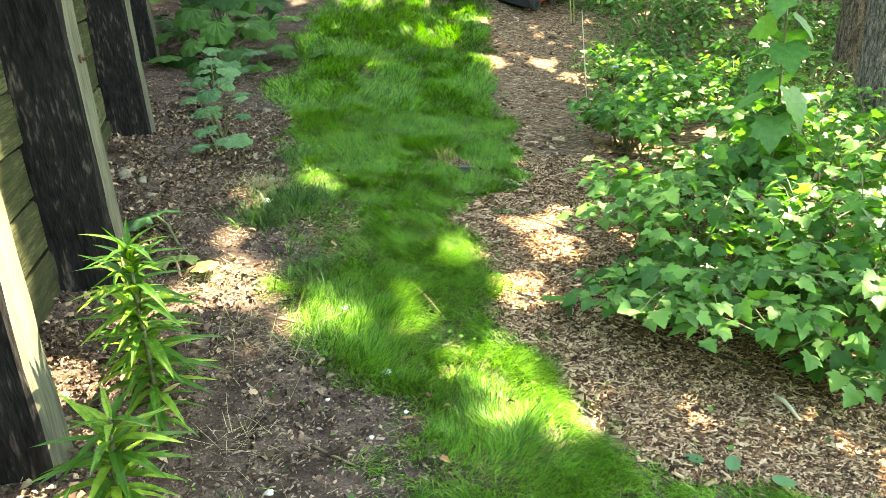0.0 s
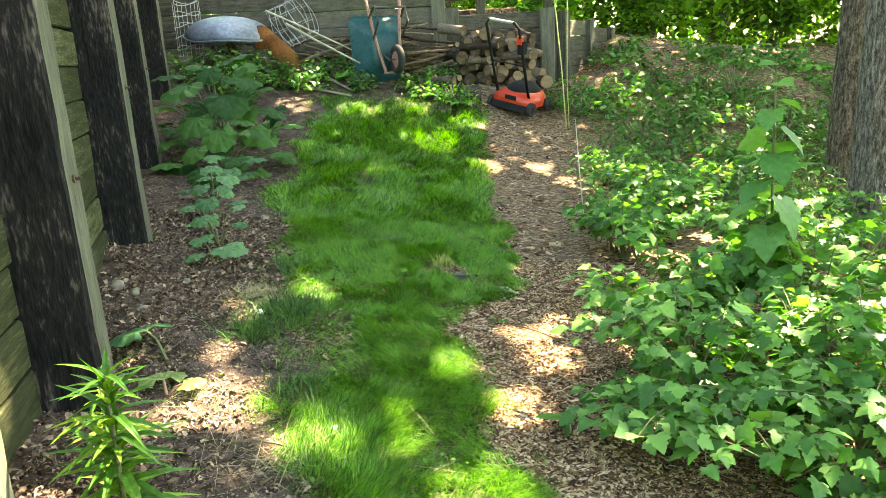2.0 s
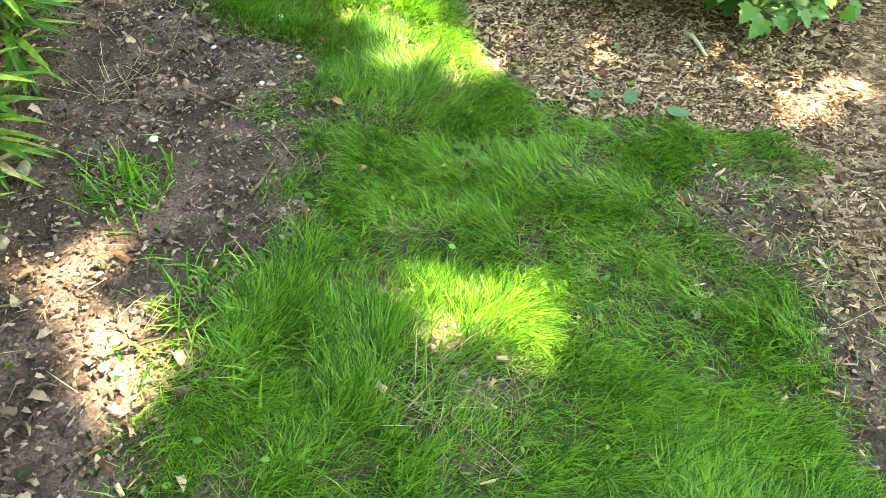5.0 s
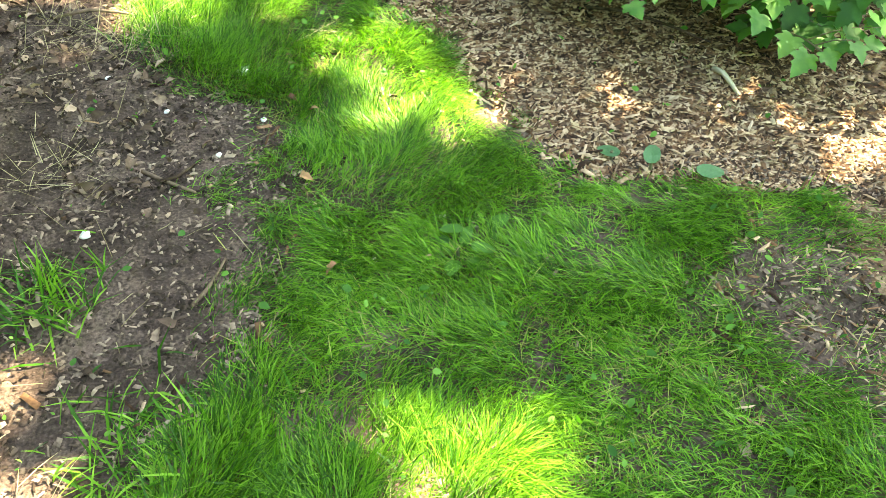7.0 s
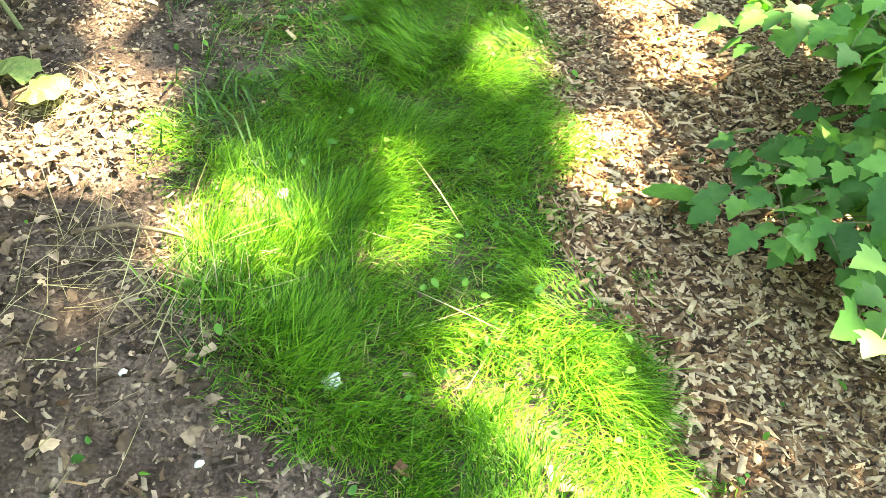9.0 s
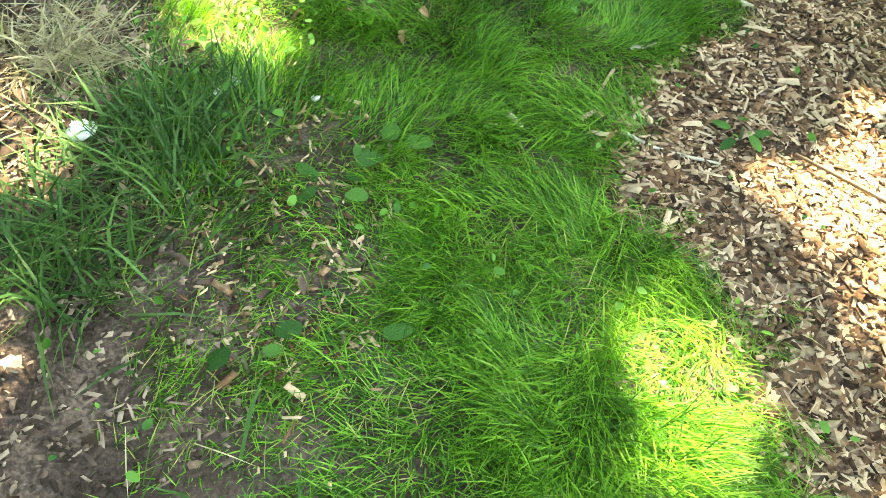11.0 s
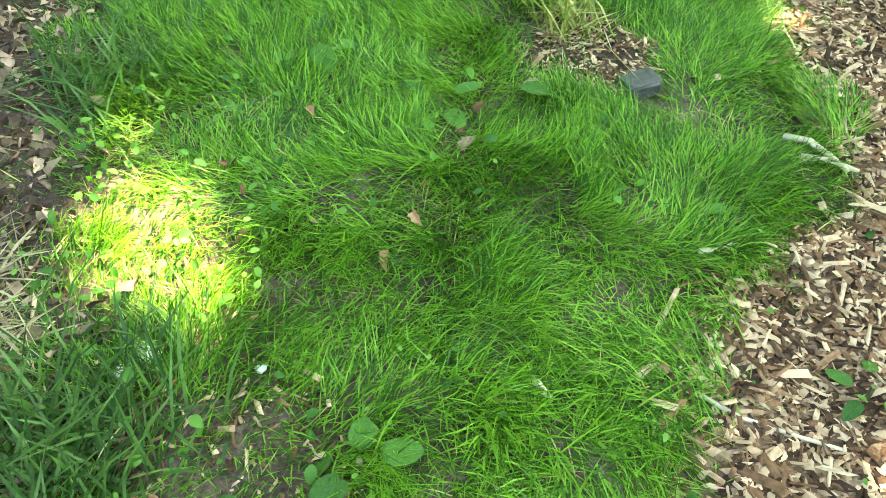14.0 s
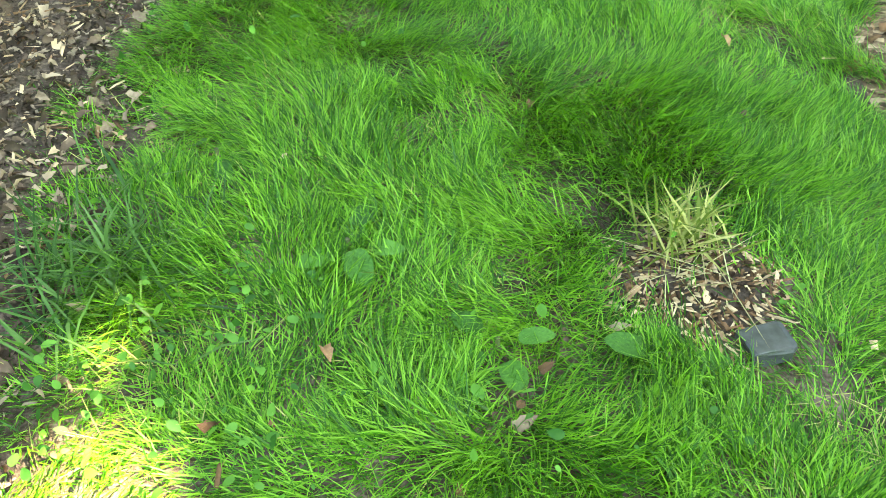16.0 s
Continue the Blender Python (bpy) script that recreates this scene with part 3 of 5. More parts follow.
# ---- bushes beside the path ----
def twiggy_bush(at, radius, height, stems, size, label, arms=(), group="bushes"):
    """Arching stems with side twigs; leaves in pairs along them, held nearly level. arms: tips of long low shoots."""
    z = float(land(*at))
    t = thing("bush", (*at, z - 0.02), label, "bush", group)
    wood = bmesh.new()
    places, out, sizes = [], [], []

    def shoot(p0, p1, p2, thick, first, step, big):
        at_s = lambda s: (1 - s) ** 2 * p0 + 2 * s * (1 - s) * p1 + s * s * p2
        count = 6 if thick > 0.004 else 4
        tube_bm([at_s(s) for s in np.linspace(0, 1, count)], [thick * (1 - 0.8 * s) for s in np.linspace(0, 1, count)], 5 if thick > 0.004 else 3, wood)
        length = (p2 - p0).length
        way = math.atan2(p2.y - p0.y, p2.x - p0.x)
        count = max(2, int(length * (1 - first) / step))
        for j in range(count):
            s = first + (1 - first) * (j + 0.5 * rng.random()) / count
            p = at_s(s)
            for side in (-1, 1):
                if rng.random() < 0.12:
                    continue
                b = way + side * rng.uniform(0.8, 1.5)
                stalk = rng.uniform(0.015, 0.05)
                places.append((p.x + math.cos(b) * stalk, p.y + math.sin(b) * stalk, max(p.z + rng.uniform(-0.015, 0.02), 0.03)))
                out.append(b - side * 0.35)
                sizes.append(big * rng.uniform(0.55, 1.2) * (1.0 - 0.35 * s))
        places.append(tuple(p2))
        out.append(way)
        sizes.append(big * 0.6)

    for k in range(stems):
        a = k * 2.4 + rng.uniform(-0.4, 0.4)
        reach = radius * math.sqrt((k + 0.5) / stems) * rng.uniform(0.75, 1.1)
        top = height * (1.0 - 0.5 * (reach / radius) ** 2) * rng.uniform(0.75, 1.15)
        p0 = Vector((rng.uniform(-0.1, 0.1), rng.uniform(-0.1, 0.1), 0))
        p2 = Vector((math.cos(a) * reach, math.sin(a) * reach, top))
        p2.z += float(land(at[0] + p2.x, at[1] + p2.y)) - z
        p1 = p0.lerp(p2, 0.5) * 0.85 + Vector((0, 0, 0.3 * top))
        shoot(p0, p1, p2, 0.007, 0.45, 0.075, size)
        for j in range(4):
            s = rng.uniform(0.35, 0.9)
            q0 = (1 - s) ** 2 * p0 + 2 * s * (1 - s) * p1 + s * s * p2
            c = a + rng.choice((-1, 1)) * rng.uniform(0.5, 1.4)
            long = rng.uniform(0.12, 0.26) * radius / 0.6
            q2 = q0 + Vector((math.cos(c) * long, math.sin(c) * long, rng.uniform(-0.02, 0.1)))
            shoot(q0, q0.lerp(q2, 0.5) + Vector((0, 0, 0.03)), q2, 0.003, 0.3, 0.06, size)
    for tip in arms:
        p0, p2 = Vector((0, 0, 0.02)), Vector(tip) - Vector((*at, z - 0.02))
        p1 = p0.lerp(p2, 0.55) + Vector((0, 0, 0.16))
        shoot(p0, p1, p2, 0.006, 0.4, 0.07, size * 1.1)
        for j in range(2):
            s = 0.55 + 0.2 * j
            q0 = (1 - s) ** 2 * p0 + 2 * s * (1 - s) * p1 + s * s * p2
            c = math.atan2(p2.y, p2.x) + (1.0 if j else -1.0)
            q2 = q0 + Vector((math.cos(c) * 0.2, math.sin(c) * 0.2, 0.0))
            shoot(q0, q0.lerp(q2, 0.5) + Vector((0, 0, 0.02)), q2, 0.003, 0.3, 0.06, size)
    part("stem", wood, M_STEM, t)
    leaves_mesh("foliage", MAPLE, np.array(places), np.array(out), np.array(sizes), M_LEAF, t, 0.36, 0.35)
    return t


LOBED = "leafy bush with lobed mid-green leaves over wood chips"
twiggy_bush((1.98, 2.5), 0.55, 0.55, 22, 0.092, LOBED, [(1.38, 2.22, -0.04), (1.5, 1.74, 0.12), (1.78, 1.8, 0.1), (1.62, 2.02, 0.12), (2.02, 1.74, 0.2), (1.56, 2.75, 0.15), (1.62, 2.5, 0.32), (1.68, 1.63, 0.06), (1.88, 1.6, 0.1), (1.58, 1.88, 0.02), (1.42, 2.1, 0.0)])
twiggy_bush((2.62, 2.3), 0.6, 0.66, 22, 0.092, LOBED, [(2.3, 1.72, 0.2), (2.6, 1.65, 0.25)])
twiggy_bush((2.3, 1.92), 0.45, 0.5, 16, 0.092, LOBED)
twiggy_bush((2.85, 3.2), 0.75, 0.8, 26, 0.092, LOBED)
twiggy_bush((3.5, 2.7), 0.7, 0.85, 20, 0.092, LOBED)
twiggy_bush((2.2, 3.4), 0.5, 0.55, 15, 0.095, LOBED, [(1.66, 3.3, 0.1)])
for x, y, r, h, n in [(2.25, 4.8, 0.5, 0.45, 20), (2.75, 5.6, 0.7, 0.5, 24), (3.2, 4.5, 0.7, 0.6, 22), (3.6, 6.3, 0.8, 0.6, 18), (2.85, 6.9, 0.6, 0.4, 16), (4.2, 5.1, 0.7, 0.6, 14)]:
    twiggy_bush((x, y), r, h, n, 0.085, "low spreading bush with toothed green leaves", group="low bushes")
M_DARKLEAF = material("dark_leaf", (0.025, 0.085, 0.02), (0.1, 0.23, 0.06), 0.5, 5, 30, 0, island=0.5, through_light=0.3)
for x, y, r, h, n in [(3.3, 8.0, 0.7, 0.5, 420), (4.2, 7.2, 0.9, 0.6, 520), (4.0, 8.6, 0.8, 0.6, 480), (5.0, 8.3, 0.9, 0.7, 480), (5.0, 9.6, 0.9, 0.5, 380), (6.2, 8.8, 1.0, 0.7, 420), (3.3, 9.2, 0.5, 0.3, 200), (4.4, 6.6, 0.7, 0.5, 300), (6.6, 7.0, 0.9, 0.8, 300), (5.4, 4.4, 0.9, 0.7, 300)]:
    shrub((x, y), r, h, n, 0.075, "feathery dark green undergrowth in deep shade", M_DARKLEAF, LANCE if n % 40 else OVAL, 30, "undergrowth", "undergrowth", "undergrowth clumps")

for k in range(26):
    x = 2.7 + (k % 6) * 0.75 + rng.uniform(-0.25, 0.25)
    y = 6.0 + (k // 6) * 0.95 + rng.uniform(-0.3, 0.3)
    if math.hypot(x - 4.92, y - 5.8) < 0.5 or math.hypot(x - 5.42, y - 7.25) < 0.5 or y > 9.6:
        continue
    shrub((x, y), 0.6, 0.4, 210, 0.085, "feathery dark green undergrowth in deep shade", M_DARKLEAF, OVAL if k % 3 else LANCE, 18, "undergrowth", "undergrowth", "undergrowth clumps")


for k in range(14):
    x, y = 3.0 + (k % 8) * 0.85 + rng.uniform(-0.3, 0.3), 9.6 + (k // 8) * 0.9 + rng.uniform(-0.3, 0.3)
    if x < 2.9 + 0.6 * (y - 10.3) + 0.5:
        continue
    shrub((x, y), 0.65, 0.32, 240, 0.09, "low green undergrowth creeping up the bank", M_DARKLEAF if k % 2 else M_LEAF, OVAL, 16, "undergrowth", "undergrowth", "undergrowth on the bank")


# ---- distant woods ----
def woods(count, area, high, size, label, gap=0.47):
    x, y = rng.uniform(area[0], area[1], count), rng.uniform(area[2], area[3], count)
    z = rng.random(count) ** 0.8 * high
    clump = value_noise(x + y * 0.6, z * 1.4 + y * 0.3, 0.7, 41)
    keep = (clump > gap) | (rng.random(count) < 0.08)
    x, y, z = x[keep], y[keep], z[keep]
    p = np.stack([x, y, land(x, y) + z], -1)
    ob = leaves_mesh("woodland", KITE, p, rng.random(len(x)) * 6.28, rng.uniform(0.6, 1.3, len(x)) * size, M_WOODLEAF, None, 0.6)
    return tagged(ob, label, "woods", kind="stuff")


woods(36000, (2.5, 16, 13.4, 16.5), 3.0, 0.125, "sunlit leaves of dense woodland beyond the bank")
woods(27000, (-8, 3.6, 12.2, 15.5), 3.6, 0.125, "sunlit leaves of dense woodland above the wall")
woods(22000, (-16, 26, 17, 25), 6.0, 0.5, "deep woodland foliage in the distance", 0.25)
woods(9000, (8.5, 16, -8, 13.4), 3.5, 0.4, "woodland foliage beside the garden")
woods(9000, (-6, 14, -12, -5), 4.5, 0.4, "woodland foliage behind the garden")
woods(6000, (-9, -3.4, -8, 12), 4.0, 0.4, "hedge foliage above the retaining wall")


# ---- timber walls ----
def timber_bm(size, length_axis=2, segments=10, worn=0.004, chamfer=0.012, split=None):
    """A sawn timber with worn, slightly uneven edges; faces on +x get the second material if split."""
    sx, sy, sz = size
    axes = [0, 1, 2]
    axes.remove(length_axis)
    a, b = (size[axes[0]] / 2, size[axes[1]] / 2)
    c = chamfer
    ring = [(a - c, -b), (a, -b + c), (a, b - c), (a - c, b), (-a + c, b), (-a, b - c), (-a, -b + c), (-a + c, -b)]
    bm = bmesh.new()
    rings = []
    seed = rng.random() * 50
    for k in range(segments + 1):
        s = (k / segments - 0.5) * size[length_axis]
        row = []
        for j, (u, v) in enumerate(ring):
            co = [0, 0, 0]
            co[axes[0]], co[axes[1]], co[length_axis] = u, v, s
            p = Vector(co)
            p += noise.noise_vector(Vector((seed + j * 0.7, k * 0.6, seed))) * worn * (2.0 if j in (0, 1, 2, 3) else 1.0)
            row.append(bm.verts.new(p))
        rings.append(row)
    for lo, hi in zip(rings, rings[1:]):
        for j in range(8):
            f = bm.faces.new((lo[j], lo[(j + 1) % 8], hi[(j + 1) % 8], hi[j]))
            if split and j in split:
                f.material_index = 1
    bm.faces.new(rings[0][::-1])
    bm.faces.new(rings[-1])
    bmesh.ops.recalc_face_normals(bm, faces=bm.faces)
    return bm


wall_left = thing("wall_left", (0, 0, 0), "tall retaining wall of dark-faced timber posts and mossy planks", "wall", kind="structure")
M_IRON = material("rusty_iron", (0.05, 0.035, 0.025), (0.2, 0.12, 0.08), 0.7, 30, 90, 0.4, metal=0.6)
POST_WIDE = [0.18, 0.18, 0.18, 0.185, 0.2, 0.21, 0.2, 0.2]
POST_TURN = [-8, -9, -9, -10, -12, -13, -12, -10]
for i, (px, py) in enumerate(zip(POST_X, POST_Y)):
    w = POST_WIDE[i]
    # only the weathered +x face, turned to the sun, gets the paler colour
    post_ob = part("post", timber_bm((0.29, w - 0.03, 2.9), 2, 22, 0.0045, 0.014, split=(1, 2)), [M_POST, M_POSTSIDE], wall_left, "blackened post, front painted darker for shade, with a pale weathered side")
    base = float(land(px + 0.25, py))
    post_ob.matrix_world = pose(px, py, 1.25 + base, 0, -0.8, -POST_TURN[i] * 0.6)
    bolt = tube_bm([(0.12, 0.0, -0.35), (0.173, 0.0, -0.35)], 0.007, 8)
    tube_bm([(0.145, 0.0, -0.35), (0.153, 0.0, -0.35)], 0.016, 10, bolt)
    if i in (2, 3, 4, 5):
        bolt_ob = part("bolt", bolt, M_IRON, post_ob, "rusty iron bolt")
        bolt_ob.location.z = {2: 0.05, 3: -0.05, 4: 0.05, 5: -0.05}[i] + 0.05
for i in range(len(POST_X) - 1):
    p, q = Vector((POST_X[i], POST_Y[i], 0)), Vector((POST_X[i + 1], POST_Y[i + 1], 0))
    way = q - p
    yaw = math.degrees(math.atan2(-way.x, way.y))
    mid = (p + q) / 2
    low = float(land(mid.x + 0.3, mid.y)) - 0.16
    for k in range(12):
        high = 0.2
        ob = part("plank", timber_bm((0.075, way.length - 0.02, high - 0.008), 1, 9, 0.004, 0.009), M_PLANK, wall_left)
        ob.matrix_world = pose(mid.x - 0.13 + rng.normal(0, 0.004), mid.y, low + high * (k + 0.5), rng.normal(0, 0.25), 0, yaw)

wall_back = thing("wall_back", (0, 0, 0), "grey timber retaining wall behind the log pile", "wall", kind="structure")


def wall_run(parent, x0, y0, x1, y1, top0, top1, low0, low1, bays, board=0.21):
    yaw = math.degrees(math.atan2(y1 - y0, x1 - x0))
    for k in range(bays + 1):
        f = k / bays
        x, y, top, low = x0 + (x1 - x0) * f, y0 + (y1 - y0) * f, top0 + (top1 - top0) * f, low0 + (low1 - low0) * f
        ob = part("post", timber_bm((0.19, 0.17, top - low + 0.3), 2, 10, 0.006, 0.012), M_GREYPOST, parent)
        ob.matrix_world = pose(x, y, (top + low) / 2 - 0.12, 0, 0, yaw)
    length = math.hypot(x1 - x0, y1 - y0) / bays
    for k in range(bays):
        f = (k + 0.5) / bays
        x, y = x0 + (x1 - x0) * f, y0 + (y1 - y0) * f
        top, low = top0 + (top1 - top0) * f, low0 + (low1 - low0) * f
        z = top - 0.03
        while z > low - 0.1:
            ob = part("plank", timber_bm((length - 0.02, 0.07, board - 0.008), 0, 8, 0.004, 0.008), M_GREYWOOD, parent)
            ob.matrix_world = pose(x, y + 0.06, z - board / 2, 0, 0, yaw)
            z -= board


M_GREYPOST = material("grey_post", (0.03, 0.029, 0.023), (0.15, 0.142, 0.112), 0.85, 3, 16, 0.7, stretch=(9, 9, 1), objrand=0.25)
wall_run(wall_back, -2.6, 10.22, 1.18, 10.16, 2.45, 2.35, 1.05, 1.0, 2)
wall_run(wall_back, 1.36, 10.2, 2.62, 10.16, 1.86, 1.80, 1.0, 0.7, 1)
ob = part("rail", timber_bm((1.9, 0.12, 0.12), 0, 8, 0.005, 0.012), M_GREYWOOD, wall_back)
ob.matrix_world = pose(2.0, 10.75, 2.09, 0, -1, 0)
for x in (1.8, 2.75):
    ob = part("post", timber_bm((0.12, 0.12, 1.2), 2, 8, 0.005, 0.012), M_GREYPOST, wall_back)
    ob.matrix_world = pose(x, 10.85, 1.9)
wall_wing = thing("wall_wing", (0, 0, 0), "lower timber wall stepping back along the bank", "wall", kind="structure")
wall_run(wall_wing, 2.86, 10.35, 4.5, 13.2, 1.76, 1.45, 0.6, 0.9, 3)

# ---- log pile ----
M_LOGEND = material("log_end", (0.05, 0.033, 0.023), (0.24, 0.16, 0.1), 0.85, 12, 60, 0.4, objrand=0.4)
M_LOGBARK = material("log_bark", (0.03, 0.021, 0.017), (0.2, 0.15, 0.12), 0.95, 10, 50, 0.8, objrand=0.5)


def log(x, y, z, r, length, rx, rz):
    t = thing("log", (x, y, z), "split firewood log with bark in a pile", "log", "log pile", rx=rx, rz=rz)
    bm = bmesh.new()
    sides = 14
    rings = []
    for s in (0, 0.25, 0.5, 0.75, 1):
        rings.append([bm.verts.new((math.cos(a) * r * (1 + 0.1 * math.sin(3 * a + x * 9)), s * length, math.sin(a) * r * (1 + 0.08 * math.cos(2 * a + s * 2)))) for a in (2 * math.pi * k / sides for k in range(sides))])
    for lo, hi in zip(rings, rings[1:]):
        for k in range(sides):
            bm.faces.new((lo[k], hi[k], hi[(k + 1) % sides], lo[(k + 1) % sides]))
    bm.faces.new(rings[-1][::-1])
    part("bark", bm, M_LOGBARK, t, smooth=True)
    cap = bmesh.new()
    bmesh.ops.create_circle(cap, cap_ends=True, radius=r * 0.97, segments=14, matrix=Matrix.Rotation(radians(90), 4, "X"))
    face = part("cut_end", cap, M_LOGEND, t, "pale sawn end")
    face.location.y = -0.003
    return t


for row in range(6):
    x = 1.36 + 0.05 * (row % 2)
    while x < 2.5 - 0.03 * row:
        r = rng.uniform(0.032, 0.085)
        z = float(land(x, 9.75)) + 0.07 + row * 0.112 + rng.uniform(-0.03, 0.03)
        log(x + r, 9.72 + rng.uniform(-0.08, 0.06), z, r, rng.uniform(0.32, 0.42), rng.uniform(-16, 16), rng.uniform(-55, 55))
        x += 2 * r + rng.uniform(0.0, 0.05)
for x, y, z, r, l, rz in [(1.32, 9.5, 0.98, 0.06, 0.55, 60), (2.0, 9.45, 0.78, 0.075, 0.42, 80), (2.3, 9.5, 1.24, 0.055, 0.5, 50), (1.75, 9.5, 0.8, 0.07, 0.4, -65), (1.9, 9.6, 1.38, 0.045, 0.5, 75), (1.5, 9.62, 1.2, 0.04, 0.45, -70), (2.25, 9.6, 1.42, 0.04, 0.4, 60), (2.5, 9.5, 0.9, 0.085, 0.4, 10)]:
    log(x, y, z, r, l, 0, rz)

# ---- brushwood, canes, poles ----
M_BRUSH = material("brushwood", (0.04, 0.026, 0.018), (0.24, 0.17, 0.115), 0.9, 20, 70, 0.5, objrand=0.5)


def stick(name, p, q, r, mat, label, category="stick", group="", bend=0.03, sides=6):
    p, q = Vector(p), Vector(q)
    t = thing(name, tuple(p), label, category, group)
    side = Vector((rng.normal(), rng.normal(), rng.normal())) * bend * (q - p).length
    pts = [Vector(), (q - p) * 0.35 + side, (q - p) * 0.7 + side * 0.6, q - p]
    part("shaft", tube_bm(pts, [r, r * 0.95, r * 0.8, r * 0.6], sides), mat, t, smooth=True)
    return t


for k in range(90):
    x = rng.uniform(-0.95, 0.75)
    z = 0.98 + rng.random() ** 1.3 * 0.62
    length = rng.uniform(0.5, 1.1)
    tilt = rng.uniform(-0.3, 0.3)
    stick("branch", (x, 9.95 + rng.uniform(-0.1, 0.1), z), (x + length, 9.95 + rng.uniform(-0.1, 0.12), z + tilt * length), rng.uniform(0.01, 0.028), M_BRUSH, "dry branch in a heap against the wall", "branch", "brushwood heap", 0.06)
M_POLE = material("weathered_pole", (0.16, 0.13, 0.09), (0.36, 0.31, 0.23), 0.85, 10, 60, 0.3)
M_PALE = material("pale_wood", (0.35, 0.29, 0.2), (0.62, 0.55, 0.42), 0.8, 10, 60, 0.3)
stick("pole", (-0.75, 9.6, 1.78), (0.15, 9.5, 1.25), 0.016, M_PALE, "pale grey pole leaning over the brushwood", "pole")
stick("pole", (-1.0, 9.7, 1.95), (0.05, 9.55, 1.42), 0.013, M_PALE, "pale grey pole leaning over the brushwood", "pole")
stick("pole", (-1.1, 9.45, float(land(-1.1, 9.45)) + 0.03), (0.04, 9.18, float(land(0.04, 9.18)) + 0.02), 0.02, M_POLE, "weathered pole lying on the ground", "pole", "", 0.01)
stick("pole", (-0.4, 9.75, float(land(-0.4, 9.75)) + 0.04), (0.03, 9.3, float(land(0.03, 9.3)) + 0.04), 0.02, M_POLE, "weathered pole lying on the ground", "pole", "", 0.01)
M_CANE = material("cane", (0.35, 0.33, 0.1), (0.62, 0.6, 0.25), 0.6, 10, 60, 0.1)
stick("garden_cane", (2.46, 8.0, 0.45), (2.3, 8.0, 2.3), 0.007, M_CANE, "yellow-green cane leaning in the bed", "cane", "canes", 0.01)
stick("garden_cane", (2.5, 8.05, 0.45), (2.5, 8.05, 2.1), 0.004, M_CANE, "yellow-green cane leaning in the bed", "cane", "canes", 0.01)
stick("garden_cane", (2.13, 5.5, -0.1), (2.06, 5.5, 0.78), 0.005, M_PALE, "thin pale cane standing in the bed", "cane", "canes", 0.01)

# ---- old wire fencing ----
M_WIRE = material("galvanised_wire", (0.35, 0.34, 0.33), (0.6, 0.6, 0.58), 0.5, 20, 60, 0, metal=0.5)


def wire_roll(at, radius, high, loops, label, tilt=0):
    t = thing("wire_fencing", at, label, "wire fencing", "wire fencing", ry=tilt)
    for k in range(loops):
        z = high * k / (loops - 1)
        pts = [(math.cos(a) * radius * (1 + 0.12 * math.sin(a * 3 + k)), math.sin(a) * radius * 0.7, z + 0.03 * math.sin(a * 2 + k)) for a in np.linspace(0, 6.1, 22)]
        part("wire_loop", tube_bm(pts, 0.004, 4), M_WIRE, t)
    for k in range(9):
        a = k * 0.7
        part("upright_wire", tube_bm([(math.cos(a) * radius, math.sin(a) * radius * 0.7, 0), (math.cos(a) * radius * 1.03, math.sin(a) * radius * 0.7, high)], 0.003, 4), M_WIRE, t)


wire_roll((-2.0, 9.75, 1.15), 0.16, 0.95, 8, "upright roll of galvanised wire fencing")
wire_roll((-0.95, 9.95, 1.72), 0.26, 0.5, 6, "tangled roll of wire fencing above the brushwood", 70)

# ---- overturned metal bowl with a rusted flap ----
M_BOWL = material("dull_metal", (0.06, 0.07, 0.09), (0.26, 0.27, 0.31), 0.42, 3, 25, 0.15, metal=0.35, mid=(0.14, 0.16, 0.2))
M_RUST = material("rust", (0.12, 0.04, 0.015), (0.42, 0.17, 0.06), 0.85, 6, 40, 0.5)
bowl = thing("metal_bowl", (-1.47, 9.55, 1.63), "overturned dented grey metal bowl above the weeds", "bowl", rx=10, ry=3)
bm = bmesh.new()
rings = []
for k in range(9):
    f = k / 8
    r = 0.53 * math.sin(f * 1.45) / math.sin(1.45)
    z = 0.27 * math.cos(f * 1.45)
    rings.append([bm.verts.new((math.cos(a) * r * (1 + 0.03 * math.sin(5 * a) * f), math.sin(a) * r * 0.8, z + 0.015 * f * math.sin(a * 4 + 1))) for a in np.linspace(0, 2 * math.pi, 32, endpoint=False)])
for lo, hi in zip(rings, rings[1:]):
    for k in range(32):
        bm.faces.new((lo[k], hi[k], hi[(k + 1) % 32], lo[(k + 1) % 32]))
bmesh.ops.remove_doubles(bm, verts=bm.verts, dist=0.002)
bmesh.ops.solidify(bm, geom=bm.faces[:], thickness=0.006)
part("shell", bm, M_BOWL, bowl, smooth=True)
rim = tube_bm([(math.cos(a) * 0.545, math.sin(a) * 0.43, 0.03 + 0.015 * math.sin(a * 4 + 1)) for a in np.linspace(0, 2 * math.pi, 41)], 0.012, 6)
part("rim", rim, M_BOWL, bowl)
flap = bmesh.new()
rows = []
for k in range(10):
    f = k / 9
    rows.append([flap.verts.new((0.38 + 0.52 * f, -0.1 - 0.06 * f + v * (0.16 - 0.05 * f), 0.17 - 0.42 * f * f + 0.02 * math.sin(f * 9) - 0.25 * v * v)) for v in (-1, -0.5, 0, 0.5, 1)])
for lo, hi in zip(rows, rows[1:]):
    for k in range(4):
        flap.faces.new((lo[k], hi[k], hi[k + 1], lo[k + 1]))
bmesh.ops.solidify(flap, geom=flap.faces[:], thickness=0.006)
part("flap", flap, M_RUST, bowl, "rusted orange sheet flap", smooth=True)
